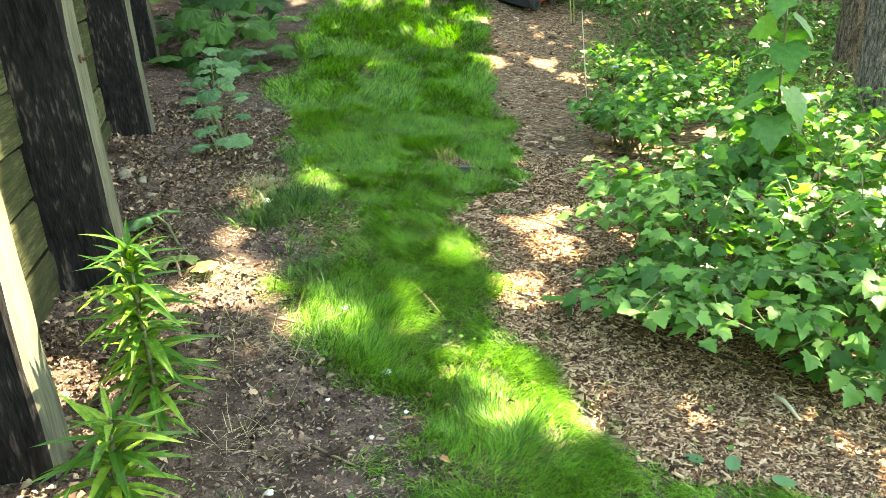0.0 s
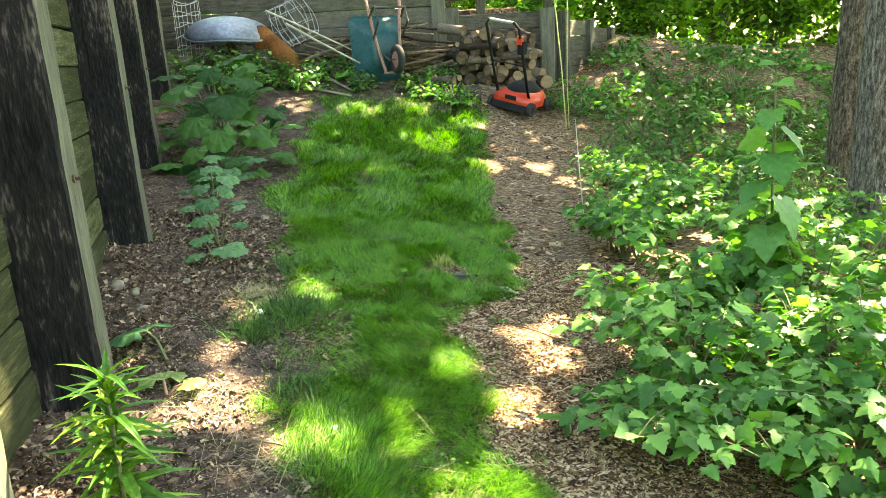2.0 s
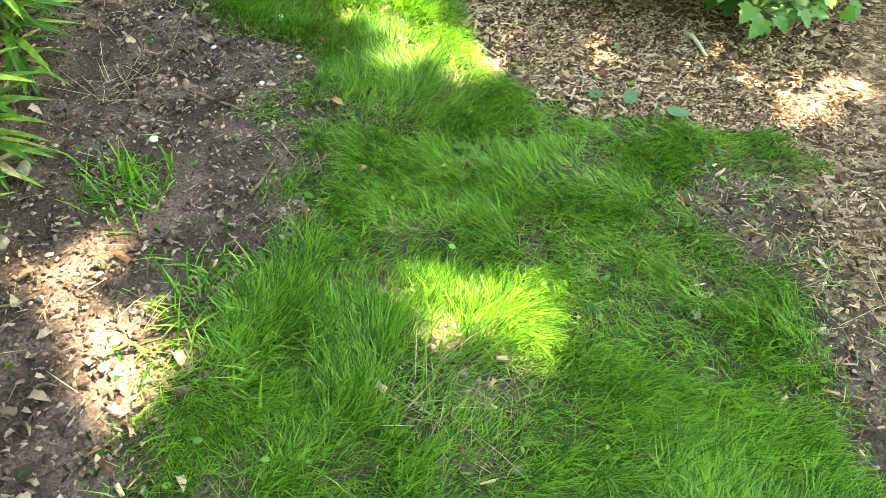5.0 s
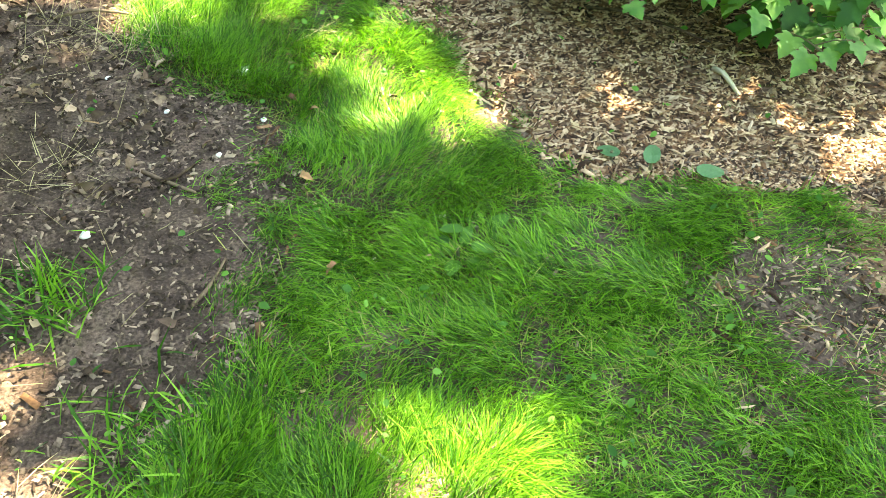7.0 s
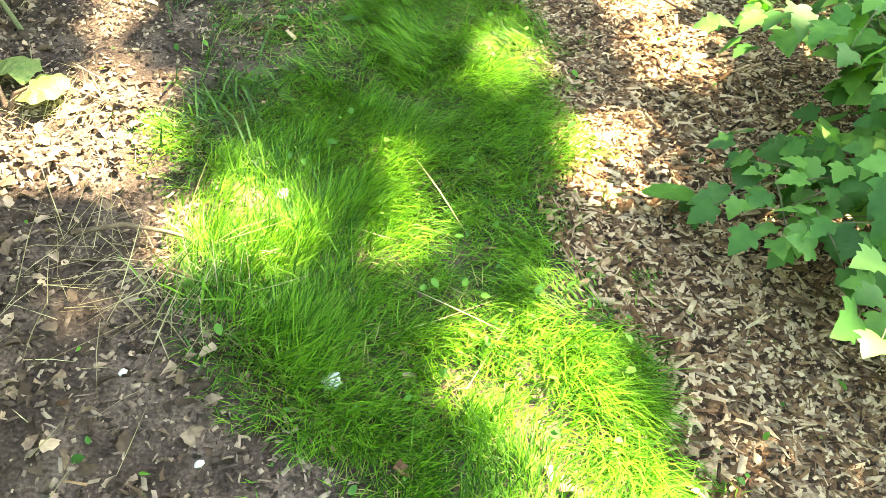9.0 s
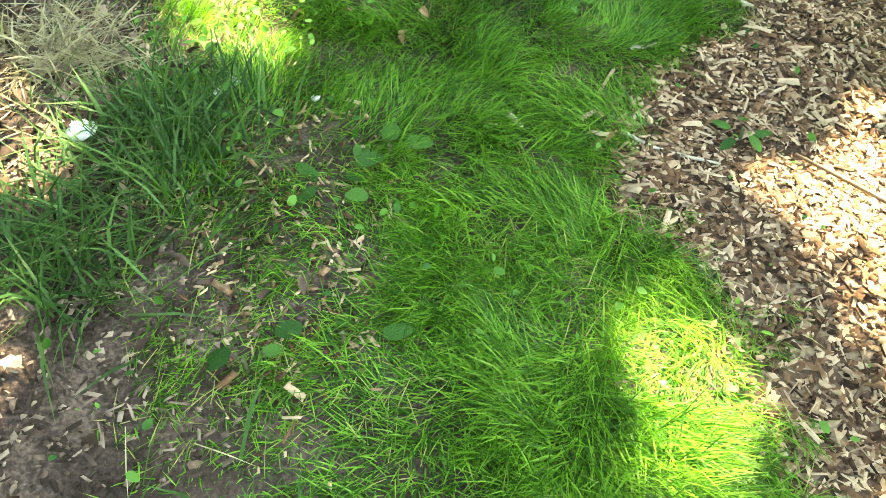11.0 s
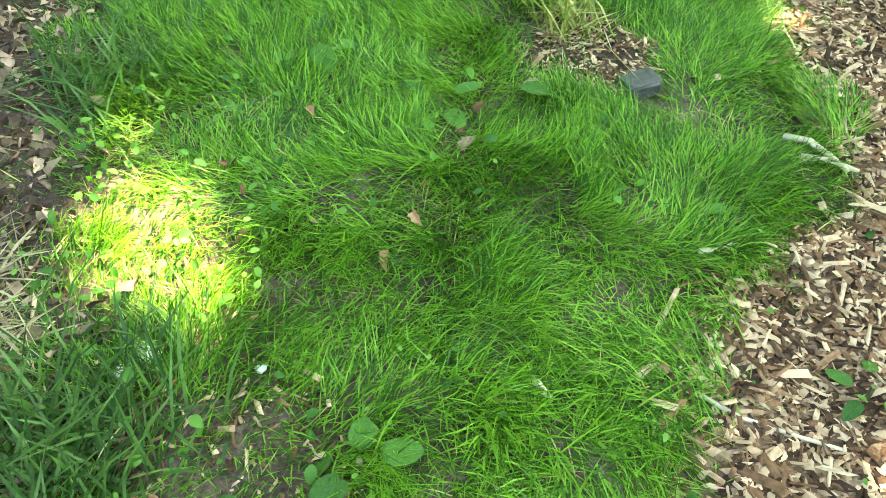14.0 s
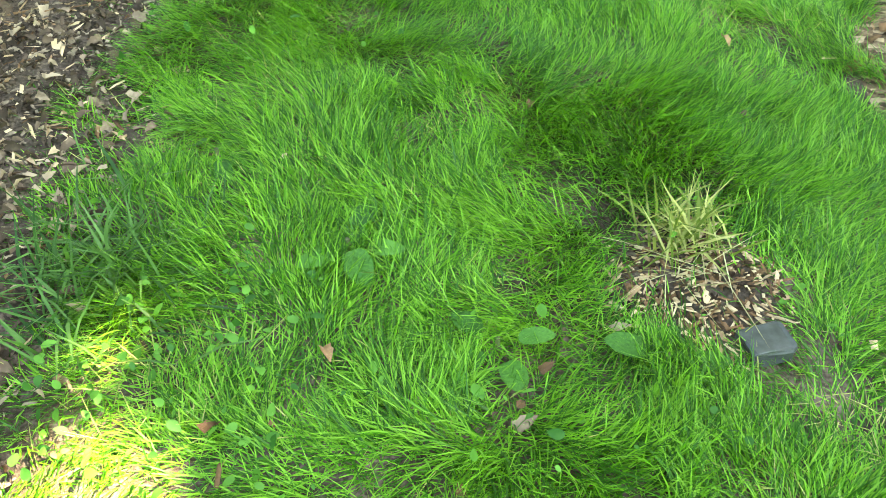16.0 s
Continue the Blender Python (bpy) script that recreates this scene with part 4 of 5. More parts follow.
part("stand", tube_bm([(0, 0.1, -0.95), (0, 0.1, 0.2)], 0.04, 8), M_RUST, bowl)

# ---- wheelbarrow standing on its nose ----
M_TEAL = material("teal_paint", (0.012, 0.075, 0.085), (0.05, 0.2, 0.22), 0.38, 4, 30, 0.1, mid=(0.025, 0.125, 0.14))
M_HANDLE = material("worn_red_handle", (0.16, 0.06, 0.045), (0.45, 0.25, 0.2), 0.7, 8, 40, 0.3, stretch=(4, 4, 1))
M_BLACK = material("black_steel", (0.012, 0.012, 0.012), (0.05, 0.045, 0.04), 0.5, 10, 60, 0.2)
M_TYRE = material("tyre", (0.012, 0.012, 0.012), (0.05, 0.047, 0.045), 0.85, 15, 60, 0.3)
barrow = thing("wheelbarrow", (0.45, 9.66, float(land(0.45, 9.66)) - 0.02), "teal wheelbarrow tipped up on its nose against brushwood", "wheelbarrow", rx=-6, rz=26)
bm = bmesh.new()
levels = [(-0.17, 0.18, 0.22, 0.62), (-0.15, 0.21, 0.2, 0.65), (0.16, 0.34, 0.0, 0.86), (0.165, 0.36, -0.02, 0.88), (0.15, 0.365, -0.025, 0.885)]
rings = []
for y, hx, z0, z1 in levels:
    ring = []
    for cx, cz, a0 in ((hx, z0, -90), (hx, z1, 0), (-hx, z1, 90), (-hx, z0, 180)):
        rr = 0.09
        ox, oz = cx - math.copysign(rr, cx), (z0 + rr if cz == z0 else z1 - rr)
        for s in range(5):
            a = radians(a0 + s * 22.5)
            ring.append(bm.verts.new((ox + math.cos(a) * rr, y, oz + math.sin(a) * rr)))
    rings.append(ring)
for lo, hi in zip(rings, rings[1:]):
    for k in range(20):
        bm.faces.new((lo[k], lo[(k + 1) % 20], hi[(k + 1) % 20], hi[k]))
bm.faces.new(rings[0][::-1])
bmesh.ops.solidify(bm, geom=bm.faces[:], thickness=0.006)
part("tray", bm, M_TEAL, barrow, smooth=True)
for s in (-1, 1):
    part("handle", tube_bm([(s * 0.1, -0.26, 0.14), (s * 0.16, -0.2, 0.5), (s * 0.27, -0.15, 1.35)], 0.02, 6), M_HANDLE, barrow, "worn red handle")
    leg = tube_bm([(s * 0.19, -0.2, 0.55), (s * 0.2, -0.42, 0.72), (s * 0.2, -0.36, 0.92), (s * 0.22, -0.18, 0.8)], 0.014, 6)
    part("leg", leg, M_BLACK, barrow)
    part("wheel_bracket", tube_bm([(s * 0.09, -0.25, 0.33), (s * 0.07, -0.36, 0.26)], 0.012, 6), M_BLACK, barrow)
part("crossbar", tube_bm([(-0.2, -0.36, 0.9), (0.2, -0.36, 0.9)], 0.014, 6), M_BLACK, barrow)
part("nose_bar", tube_bm([(-0.13, -0.28, 0.12), (0.13, -0.28, 0.12)], 0.014, 6), M_HANDLE, barrow)
wheel = new("wheel")
wheel.parent = barrow
wheel.location = (0.02, -0.38, 0.27)
bm = bmesh.new()
n1, n2 = 28, 10
vs = [[bm.verts.new((0.045 * math.sin(b), (0.135 + 0.045 * math.cos(b)) * math.cos(a), (0.135 + 0.045 * math.cos(b)) * math.sin(a))) for b in (2 * math.pi * j / n2 for j in range(n2))] for a in (2 * math.pi * i / n1 for i in range(n1))]
for i in range(n1):
    for j in range(n2):
        bm.faces.new((vs[i][j], vs[(i + 1) % n1][j], vs[(i + 1) % n1][(j + 1) % n2], vs[i][(j + 1) % n2]))
part("tyre", bm, M_TYRE, wheel, smooth=True)
part("rim", tube_bm([(-0.025, 0, 0), (0.025, 0, 0)], 0.1, 18), M_HANDLE, wheel)
part("axle", tube_bm([(-0.09, 0, 0), (0.09, 0, 0)], 0.012, 8), M_BLACK, wheel)

# ---- lawn mower ----
M_ORANGE = material("orange_plastic", (0.46, 0.028, 0.011), (0.58, 0.05, 0.018), 0.35, 5, 40, 0.05)
M_PLASTIC = material("black_plastic", (0.006, 0.006, 0.007), (0.018, 0.018, 0.021), 0.8, 8, 60, 0.05)
mower = thing("lawn_mower", (2.1, 9.16, float(land(2.1, 9.16)) + 0.01), "orange and black electric push mower parked on grass", "lawn mower", rx=7, ry=12, rz=-40)
bm = bmesh.new()
outline = [(-0.23, -0.2), (0.23, -0.2), (0.25, 0.05), (0.2, 0.2), (0.1, 0.25), (-0.1, 0.25), (-0.2, 0.2), (-0.25, 0.05)]
rings = []
for z, k in ((0.07, 1.0), (0.12, 1.02), (0.17, 0.98), (0.21, 0.85), (0.225, 0.6)):
    rings.append([bm.verts.new((x * k, y * k, z)) for x, y in outline])
for lo, hi in zip(rings, rings[1:]):
    for k in range(8):
        bm.faces.new((lo[k], lo[(k + 1) % 8], hi[(k + 1) % 8], hi[k]))
bm.faces.new(rings[-1])
bmesh.ops.bevel(bm, geom=bm.edges[:], offset=0.008, segments=2, affect="EDGES")
part("deck", bm, M_ORANGE, mower, smooth=True)
bm = bmesh.new()
bmesh.ops.create_uvsphere(bm, u_segments=20, v_segments=10, radius=1)
for v in bm.verts:
    v.co = Vector((v.co.x * 0.19, v.co.y * 0.19 + 0.05, 0.2 + max(v.co.z, -0.2) * 0.11))
part("motor_cover", bm, M_PLASTIC, mower, "glossy black motor cover", smooth=True)
part("rear_flap", box_bm((0.44, 0.02, 0.08), (0, -0.225, 0.075), 0.006, Matrix.Rotation(radians(-25), 3, "X")), M_PLASTIC, mower)
part("badge", box_bm((0.14, 0.012, 0.05), (0.0, -0.203, 0.17), 0.004), M_PLASTIC, mower)
for x in (-0.25, 0.25):
    for y in (-0.17, 0.17):
        w = tube_bm([(-0.022, 0, 0), (0.022, 0, 0)], 0.075, 18)
        hub = tube_bm([(-0.026, 0, 0), (0.026, 0, 0)], 0.035, 12)
        wheel_ob = part("wheel", w, M_TYRE, mower)
        wheel_ob.location = (x, y, 0.075)
        part("hub", hub, M_PLASTIC, wheel_ob)
arm = tube_bm([(-0.2, -0.15, 0.18), (-0.2, -0.32, 0.62), (-0.2, -0.45, 0.98), (-0.16, -0.475, 1.04), (0.16, -0.475, 1.04), (0.2, -0.45, 0.98), (0.2, -0.32, 0.62), (0.2, -0.15, 0.18)], 0.016, 8)
part("handle", arm, M_PLASTIC, mower, smooth=True)
part("switch_box", box_bm((0.06, 0.055, 0.09), (0.19, -0.4, 0.86), 0.01), M_ORANGE, mower, "red switch box")
part("switch_cover", box_bm((0.07, 0.09, 0.14), (0.2, -0.36, 0.78), 0.01), M_PLASTIC, mower)
part("cross_brace", tube_bm([(-0.2, -0.3, 0.57), (0.2, -0.3, 0.57)], 0.009, 6), M_PLASTIC, mower)
part("grip", tube_bm([(-0.14, -0.475, 1.04), (0.14, -0.475, 1.04)], 0.017, 8), M_WIRE, mower, "grey foam grip")
mower.scale = (1.12, 1.12, 1.08)


# ---- plants in the left-hand bed ----
def single_mesh(name, shape, mat):
    me = bpy.data.meshes.new(name)
    me.from_pydata([tuple(v) for v in shape[0]], [], [tuple(int(i) for i in t) for t in shape[1]])
    me.materials.append(mat)
    return me


M_LILY = material("lily_leaf", (0.035, 0.11, 0.015), (0.2, 0.32, 0.045), 0.4, 8, 40, 0, objrand=0.6, through_light=0.3, mid=(0.075, 0.18, 0.025))
M_DEAD = material("withered_leaf", (0.25, 0.17, 0.07), (0.5, 0.4, 0.2), 0.8, 10, 50, 0.2, objrand=0.4)
ARCHED = leaf_shape([(0.04, 0.04), (0.075, 0.2), (0.09, 0.42), (0.075, 0.65), (0.04, 0.86), (0, 1.0)], 0.3, 1.1)
LILY_ME, DEAD_ME = single_mesh("leaf", ARCHED, M_LILY), single_mesh("leaf", LANCE, M_DEAD)


def lily(x, y, high, count, lean=(0, 0), leaf=1.0):
    z = float(land(x, y))
    t = thing("lily", (x, y, z), "leafy garden lily with narrow glossy green leaves in soil", "lily", "lilies")
    part("stem", tube_bm([(0, 0, -0.05), (lean[0] * 0.4, lean[1] * 0.4, high * 0.5), (lean[0], lean[1], high)], [0.008, 0.007, 0.004], 7), M_STEM, t, smooth=True)
    for k in range(count):
        f = k / count
        a = k * 2.4 + rng.uniform(-0.2, 0.2)
        s = 0.12 + 0.88 * f
        droop = 0.35 + 0.85 * f + rng.normal(0, 0.3)
        size = (0.13 + 0.08 * math.sin(f * 3.1)) * rng.uniform(0.75, 1.2) * leaf
        ob = new("leaf", DEAD_ME if f < 0.12 and k % 2 else LILY_ME)
        ob.parent = t
        ob.matrix_local = Matrix.Translation((lean[0] * s, lean[1] * s, high * s)) @ Matrix.Rotation(a, 4, "Z") @ Matrix.Rotation(droop, 4, "X") @ Matrix.Diagonal((size * 0.9, size * 0.72, size * 0.72, 1))


lily(0.05, 1.33, 0.58, 110, (-0.02, 0.06), 0.8)
lily(-0.04, 1.55, 0.48, 56, (-0.03, 0.02), 0.75)
lily(0.06, 0.95, 0.34, 64, (0.04, 0.0), 0.78)
lily(0.04, 0.64, 0.26, 46, (0.02, 0.0), 0.82)
lily(-0.11, 0.47, 0.3, 36, (0.02, 0.02), 0.8)


def palmate(lobes=7, teeth=0.035):
    """A broad scalloped leaf on a fan of sectors, as squash leaves are."""
    verts, tris = [(0, 0, 0)], []
    n = lobes * 4
    for ring, r in ((0.5, 0.5), (1.0, 1.0)):
        for k in range(n + 1):
            a = -2.6 + 5.2 * k / n
            edge = 1 - (0.11 * (0.5 - 0.5 * math.cos(2 * math.pi * k / 4)) + teeth * (k % 2)) * (r > 0.9)
            rr = r * edge
            verts.append((math.sin(a) * rr * 0.62, 0.25 + math.cos(a) * rr * 0.62, 0.05 * math.sin(k * 1.57) * r * 0.6 - 0.14 * r * r + 0.07))
    first, second = 1, n + 2
    for k in range(n):
        tris.append((0, first + k + 1, first + k))
        tris.append((first + k, first + k + 1, second + k))
        tris.append((first + k + 1, second + k + 1, second + k))
    return np.array(verts), np.array(tris)


M_SQUASH = material("squash_leaf", (0.035, 0.11, 0.045), (0.12, 0.24, 0.1), 0.55, 5, 30, 0.2, objrand=0.4, through_light=0.3)
M_MOTTLED = material("mottled_leaf", (0.08, 0.17, 0.04), (0.3, 0.33, 0.12), 0.6, 14, 40, 0.2, through_light=0.3)
PALM = palmate()
# darker squash leaf: shade from the wall and upper leaves put into the colour
M_SQUASHSHADED = material("shaded_squash_leaf", (0.014, 0.055, 0.013), (0.06, 0.15, 0.033), 0.7, 5, 30, 0.2, objrand=0.5, through_light=0.3)
SHADED_PALM_ME = single_mesh("leaf", PALM, M_SQUASHSHADED)
PALM_ME, MOTTLED_ME = single_mesh("leaf", PALM, M_SQUASH), single_mesh("leaf", PALM, M_MOTTLED)
M_STALK = material("pink_stalk", (0.2, 0.1, 0.07), (0.4, 0.25, 0.17), 0.6, 10, 50, 0.1)


def squash(x, y, leaves, label, mottled=False, me=None):
    """leaves: rows of (angle, reach, height, size, tilt)."""
    z = float(land(x, y))
    t = thing("squash_plant", (x, y, z), label, "squash plant", "squash plants")
    for a, reach, high, size, tilt in leaves:
        tip = Vector((math.cos(a) * reach, math.sin(a) * reach, high))
        part("stalk", tube_bm([(0, 0, -0.02), tip * 0.5 + Vector((0, 0, high * 0.25)), tip], [0.008, 0.006, 0.005], 6), M_STALK if mottled else M_STEM, t)
        ob = new("leaf", me or (MOTTLED_ME if mottled else PALM_ME))
        ob.parent = t
        ob.matrix_local = Matrix.Translation(tip) @ Matrix.Rotation(a - math.pi / 2, 4, "Z") @ Matrix.Rotation(tilt, 4, "X") @ Matrix.Diagonal((size, size, size, 1))


squash(-0.3, 2.75, [(2.6, 0.12, 0.13, 0.26, -0.25)], "broad grey-green squash leaf on a short stalk")
squash(-0.22, 2.45, [(2.0, 0.05, 0.05, 0.17, -0.1), (0.3, 0.07, 0.04, 0.11, 0.0)], "yellow-mottled squash leaf lying over straw", True)
squash(-0.44, 4.12, [(-0.7, 0.13, 0.12, 0.19, -0.15), (0.6, 0.1, 0.09, 0.12, 0.1), (2.4, 0.08, 0.12, 0.13, 0.2), (3.9, 0.09, 0.08, 0.12, -0.2)], "young squash plant with blue-green lobed leaves")
for x, y, s in [(-0.5, 4.5, 0.11), (-0.66, 4.95, 0.15), (-0.8, 5.6, 0.17), (-0.8, 6.2, 0.2)]:
    squash(x, y, [(k * 1.25 + y, 0.13 + 0.05 * (k % 2), 0.1 + 0.06 * (k % 3), s * (0.7 + 0.12 * (k % 3)), 0.45 * math.sin(k * 1.25 + y) + rng.uniform(-0.2, 0.2)) for k in range(6)], "young squash plant with blue-green lobed leaves")
squash(-1.1, 7.2, [(k * 2.4, 0.12 + 0.075 * k ** 0.62, 0.85 - 0.035 * k ** 0.95 + rng.uniform(-0.08, 0.08), rng.uniform(0.2, 0.36), 0.8 * math.sin(k * 2.4) + rng.uniform(-0.4, 0.4)) for k in range(40)], "large squash plant with broad green leaves coloured as in shade", me=SHADED_PALM_ME)
squash(-0.95, 6.7, [(k * 2.4, 0.1 + 0.08 * k ** 0.6, 0.5 - 0.03 * k + rng.uniform(-0.05, 0.05), rng.uniform(0.16, 0.28), 0.8 * math.sin(k * 2.4) + rng.uniform(-0.4, 0.4)) for k in range(16)], "squash plant with broad green leaves", me=SHADED_PALM_ME)

# weeds at the far end of the path
for x, y, r, h, n in [(-1.3, 9.0, 0.5, 0.5, 300), (-1.5, 9.3, 0.5, 0.6, 260), (-0.95, 9.35, 0.4, 0.5, 240), (-0.6, 9.3, 0.45, 0.4, 240), (-0.2, 9.7, 0.4, 0.3, 200), (0.15, 9.45, 0.3, 0.25, 120), (0.9, 9.4, 0.4, 0.25, 240), (1.3, 9.2, 0.35, 0.2, 200), (-1.9, 9.2, 0.4, 0.45, 160), (2.55, 9.4, 0.3, 0.15, 120), (1.15, 9.75, 0.3, 0.3, 140)]:
    shrub((x, y), r, h, int(n * 1.4), 0.066, "bright green weeds growing below the wall", M_LEAF, OVAL, 20, "weed_clump", "weeds", "weeds by the wall")

# ---- tall mallow-like weed among the bushes ----
M_PALELEAF = material("pale_leaf", (0.05, 0.15, 0.04), (0.14, 0.28, 0.085), 0.5, 6, 40, 0.1, objrand=0.4, through_light=0.4)
BIG_ME = single_mesh("leaf", leaf_shape([(0.25, -0.08), (0.45, 0.0), (0.38, 0.12), (0.54, 0.3), (0.42, 0.36), (0.46, 0.58), (0.26, 0.62), (0.18, 0.8), (0, 1.0)], 0.15, 0.25), M_PALELEAF)
tall = thing("tall_weed", (2.6, 3.3, float(land(2.6, 3.3))), "tall upright weed with broad pale green lobed leaves", "weed")
part("stem", tube_bm([(0, 0, -0.05), (0.02, 0, 0.6), (0.0, 0.01, 1.46)], [0.012, 0.009, 0.004], 8), M_STEM, tall, smooth=True)
for k in range(26):
    f = k / 25
    s = 0.25 + 0.75 * f
    size = (0.23 - 0.13 * f ** 1.6) * rng.uniform(0.85, 1.15)
    ob = new("leaf", BIG_ME)
    ob.parent = tall
    a = k * 2.4
    reach = 0.09 * (1 - f) + 0.01
    ob.matrix_local = Matrix.Translation((math.cos(a) * reach, math.sin(a) * reach, 1.46 * s)) @ Matrix.Rotation(a - math.pi / 2, 4, "Z") @ Matrix.Rotation(-0.85 + 0.9 * f + rng.normal(0, 0.2), 4, "X") @ Matrix.Rotation(rng.normal(0, 0.3), 4, "Y") @ Matrix.Diagonal((size, size, size, 1))

# ---- flowers in the bed ----
M_WHITE = material("white_petal", (0.7, 0.7, 0.72), (0.85, 0.85, 0.85), 0.6, 20, 60, 0)
M_BLUE = material("blue_petal", (0.25, 0.27, 0.6), (0.45, 0.45, 0.8), 0.6, 20, 60, 0)


def flower(x, y, z, mat, label, petals=4, size=0.022):
    t = thing("wild_flower", (x, y, float(land(x, y))), label, "flower", "wild flowers")
    up = z - float(land(x, y))
    part("stem", tube_bm([(0, 0, 0), (0.01, 0, up)], 0.003, 5), M_STEM, t)
    for k in range(petals):
        bm = bmesh.new()
        bmesh.ops.create_circle(bm, cap_ends=True, radius=size * 0.6, segments=7)
        ob = part("petal", bm, mat, t)
        a = k * 2 * math.pi / petals
        ob.matrix_local = Matrix.Translation((math.cos(a) * size * 0.6 + 0.01, math.sin(a) * size * 0.6, up)) @ Matrix.Rotation(a, 4, "Z") @ Matrix.Rotation(-0.5, 4, "Y")


flower(2.19, 5.0, 0.42, M_BLUE, "small violet-blue flower among leaves")
for x, y, z in [(3.15, 5.0, 0.42), (3.3, 5.0, 0.36), (3.35, 5.0, 0.27), (3.22, 5.0, 0.3), (4.05, 4.6, 0.42), (4.0, 4.6, 0.3), (3.4, 5.1, 0.4)]:
    flower(x, y, z, M_WHITE, "small white flower among dark leaves")


# ---- what lies on the ground ----
def flat_turns(n, tip=0.25):
    return turns_of(rng.random(n) * 6.28, rng.normal(0, tip, n), rng.normal(0, tip, n))


BOXY = np.array([(-0.5, -0.12, -0.4), (0.25, -0.5, -0.5), (0.5, 0.05, -0.5), (-0.28, 0.5, -0.5), (-0.46, -0.05, 0.3), (0.3, -0.38, 0.5), (0.42, 0.12, 0.1), (-0.2, 0.36, 0.6)], float)
BOXY_TRIS = np.array([(4, 5, 6), (4, 6, 7), (0, 1, 5), (0, 5, 4), (1, 2, 6), (1, 6, 5), (2, 3, 7), (2, 7, 6), (3, 0, 4), (3, 4, 7)])
PIECE = (BOXY, BOXY_TRIS)
SHARD = (BOXY * np.array([1, 1, 1.4]) + np.array([(0, -0.3, 0), (0.2, 0.1, 0), (0, 0.35, 0.2), (-0.25, 0.05, 0), (0, -0.25, 0), (0.15, 0, 0), (0, 0.25, 0.1), (-0.25, -0.1, 0)]), BOXY_TRIS)


WEDGE = (np.array([(-0.5, -0.25, -0.3), (0.35, -0.5, -0.3), (0.5, 0.3, -0.3), (-0.3, 0.5, -0.3), (-0.1, -0.1, 0.7), (0.25, 0.1, 0.6)], float), np.array([(0, 1, 4), (1, 5, 4), (1, 2, 5), (2, 3, 5), (3, 4, 5), (3, 0, 4)]))


def lay(name, count, area, want, mat, long, wide, thick, label, category, tip=0.25, lift=0.004):
    x, y = sow(count, *area, want)
    n = len(x)
    power = 3.0 if name == "wood_chips" else 2.0
    skew = lambda lo, hi: lo + (hi - lo) * rng.random(n) ** power
    sizes = np.stack([skew(*long), skew(*wide), skew(*thick)], -1)
    if name == "wood_chips":
        sizes *= (0.5 + 0.75 * smooth(value_noise(x, y, 0.3, 33), 0.3, 0.8))[:, None]
    p = np.stack([x, y, land_rough(x, y) + lift + rng.random(n) * lift], -1)
    ob = scatter(name, WEDGE if name == "soil_crumbs" else PIECE if wide[1] < 0.0135 else SHARD, p, flat_turns(n, tip), sizes, mat)
    return tagged(ob, label, category, kind="stuff")


def bed(x, y):
    return (1 - smooth(x - np.interp(y, *LEFT), -0.1, 0.12)) * (x > wall_x(y) - 0.09)


lay("wood_chips", 56000, (0.9, 3.4, 0.7, 4.6), lambda x, y: mulch(x, y) * (0.35 + 0.65 * value_noise(x, y, 0.3, 21)) * np.where(x > 1.9 - 0.4 * (y < 1.2), 0.75, 1), M_CHIP, (0.006, 0.07), (0.003, 0.0165), (0.0015, 0.006), "pale and brown wood chip mulch", "wood chips")
FLAKE = (np.array([(-0.5, -0.1, 0), (0.1, -0.5, 0), (0.5, 0.1, 0), (-0.15, 0.5, 0), (0.02, 0.0, 1.0)], float), np.array([(0, 1, 4), (1, 2, 4), (2, 3, 4), (3, 0, 4)]))
x, y = sow(46000, 1.0, 2.4, 1.2, 4.6, lambda a, b: mulch(a, b))
skew = rng.random(len(x)) ** 1.6
tagged(scatter("wood_flakes", FLAKE, np.stack([x, y, land_rough(x, y) + 0.003], -1), flat_turns(len(x), 0.2), np.stack([0.007 + 0.04 * skew, 0.004 + 0.012 * rng.random(len(x)), 0.002 + 0.003 * rng.random(len(x))], -1), M_CHIP), "small brown wood flakes matted between the chips", "wood chips", kind="stuff")
lay("wood_chips", 15000, (1.2, 9.0, 4.6, 13.4), lambda x, y: mulch(x, y), M_CHIP, (0.03, 0.1), (0.012, 0.035), (0.003, 0.01), "brown wood chip mulch covering the bank", "wood chips")
lay("soil_crumbs", 74000, (-0.9, 1.0, -0.4, 5.2), lambda x, y: bed(x, y) * (0.4 + 0.6 * value_noise(x, y, 0.2, 22)), M_CRUMB, (0.003, 0.032), (0.003, 0.012), (0.002, 0.008), "crumbs of soil and bark on the bed", "soil")
lay("soil_crumbs", 20000, (-2.0, 0.4, 5.2, 9.4), bed, M_CRUMB, (0.006, 0.035), (0.005, 0.018), (0.001, 0.006), "crumbs of soil and bark on the bed", "soil")
lay("soil_crumbs", 9000, (0.7, 2.4, -0.1, 1.35), lambda x, y: 1 - 0.9 * lawn(x, y), M_CRUMB, (0.003, 0.032), (0.003, 0.012), (0.002, 0.008), "crumbs of soil and bark where the lawn thins", "soil")
lay("wood_shreds", 2600, (1.5, 2.4, 0.2, 1.4), lambda x, y: 1 - 0.95 * lawn(x, y), M_CHIP, (0.006, 0.05), (0.003, 0.012), (0.001, 0.004), "wood shreds where the lawn thins", "wood chips")
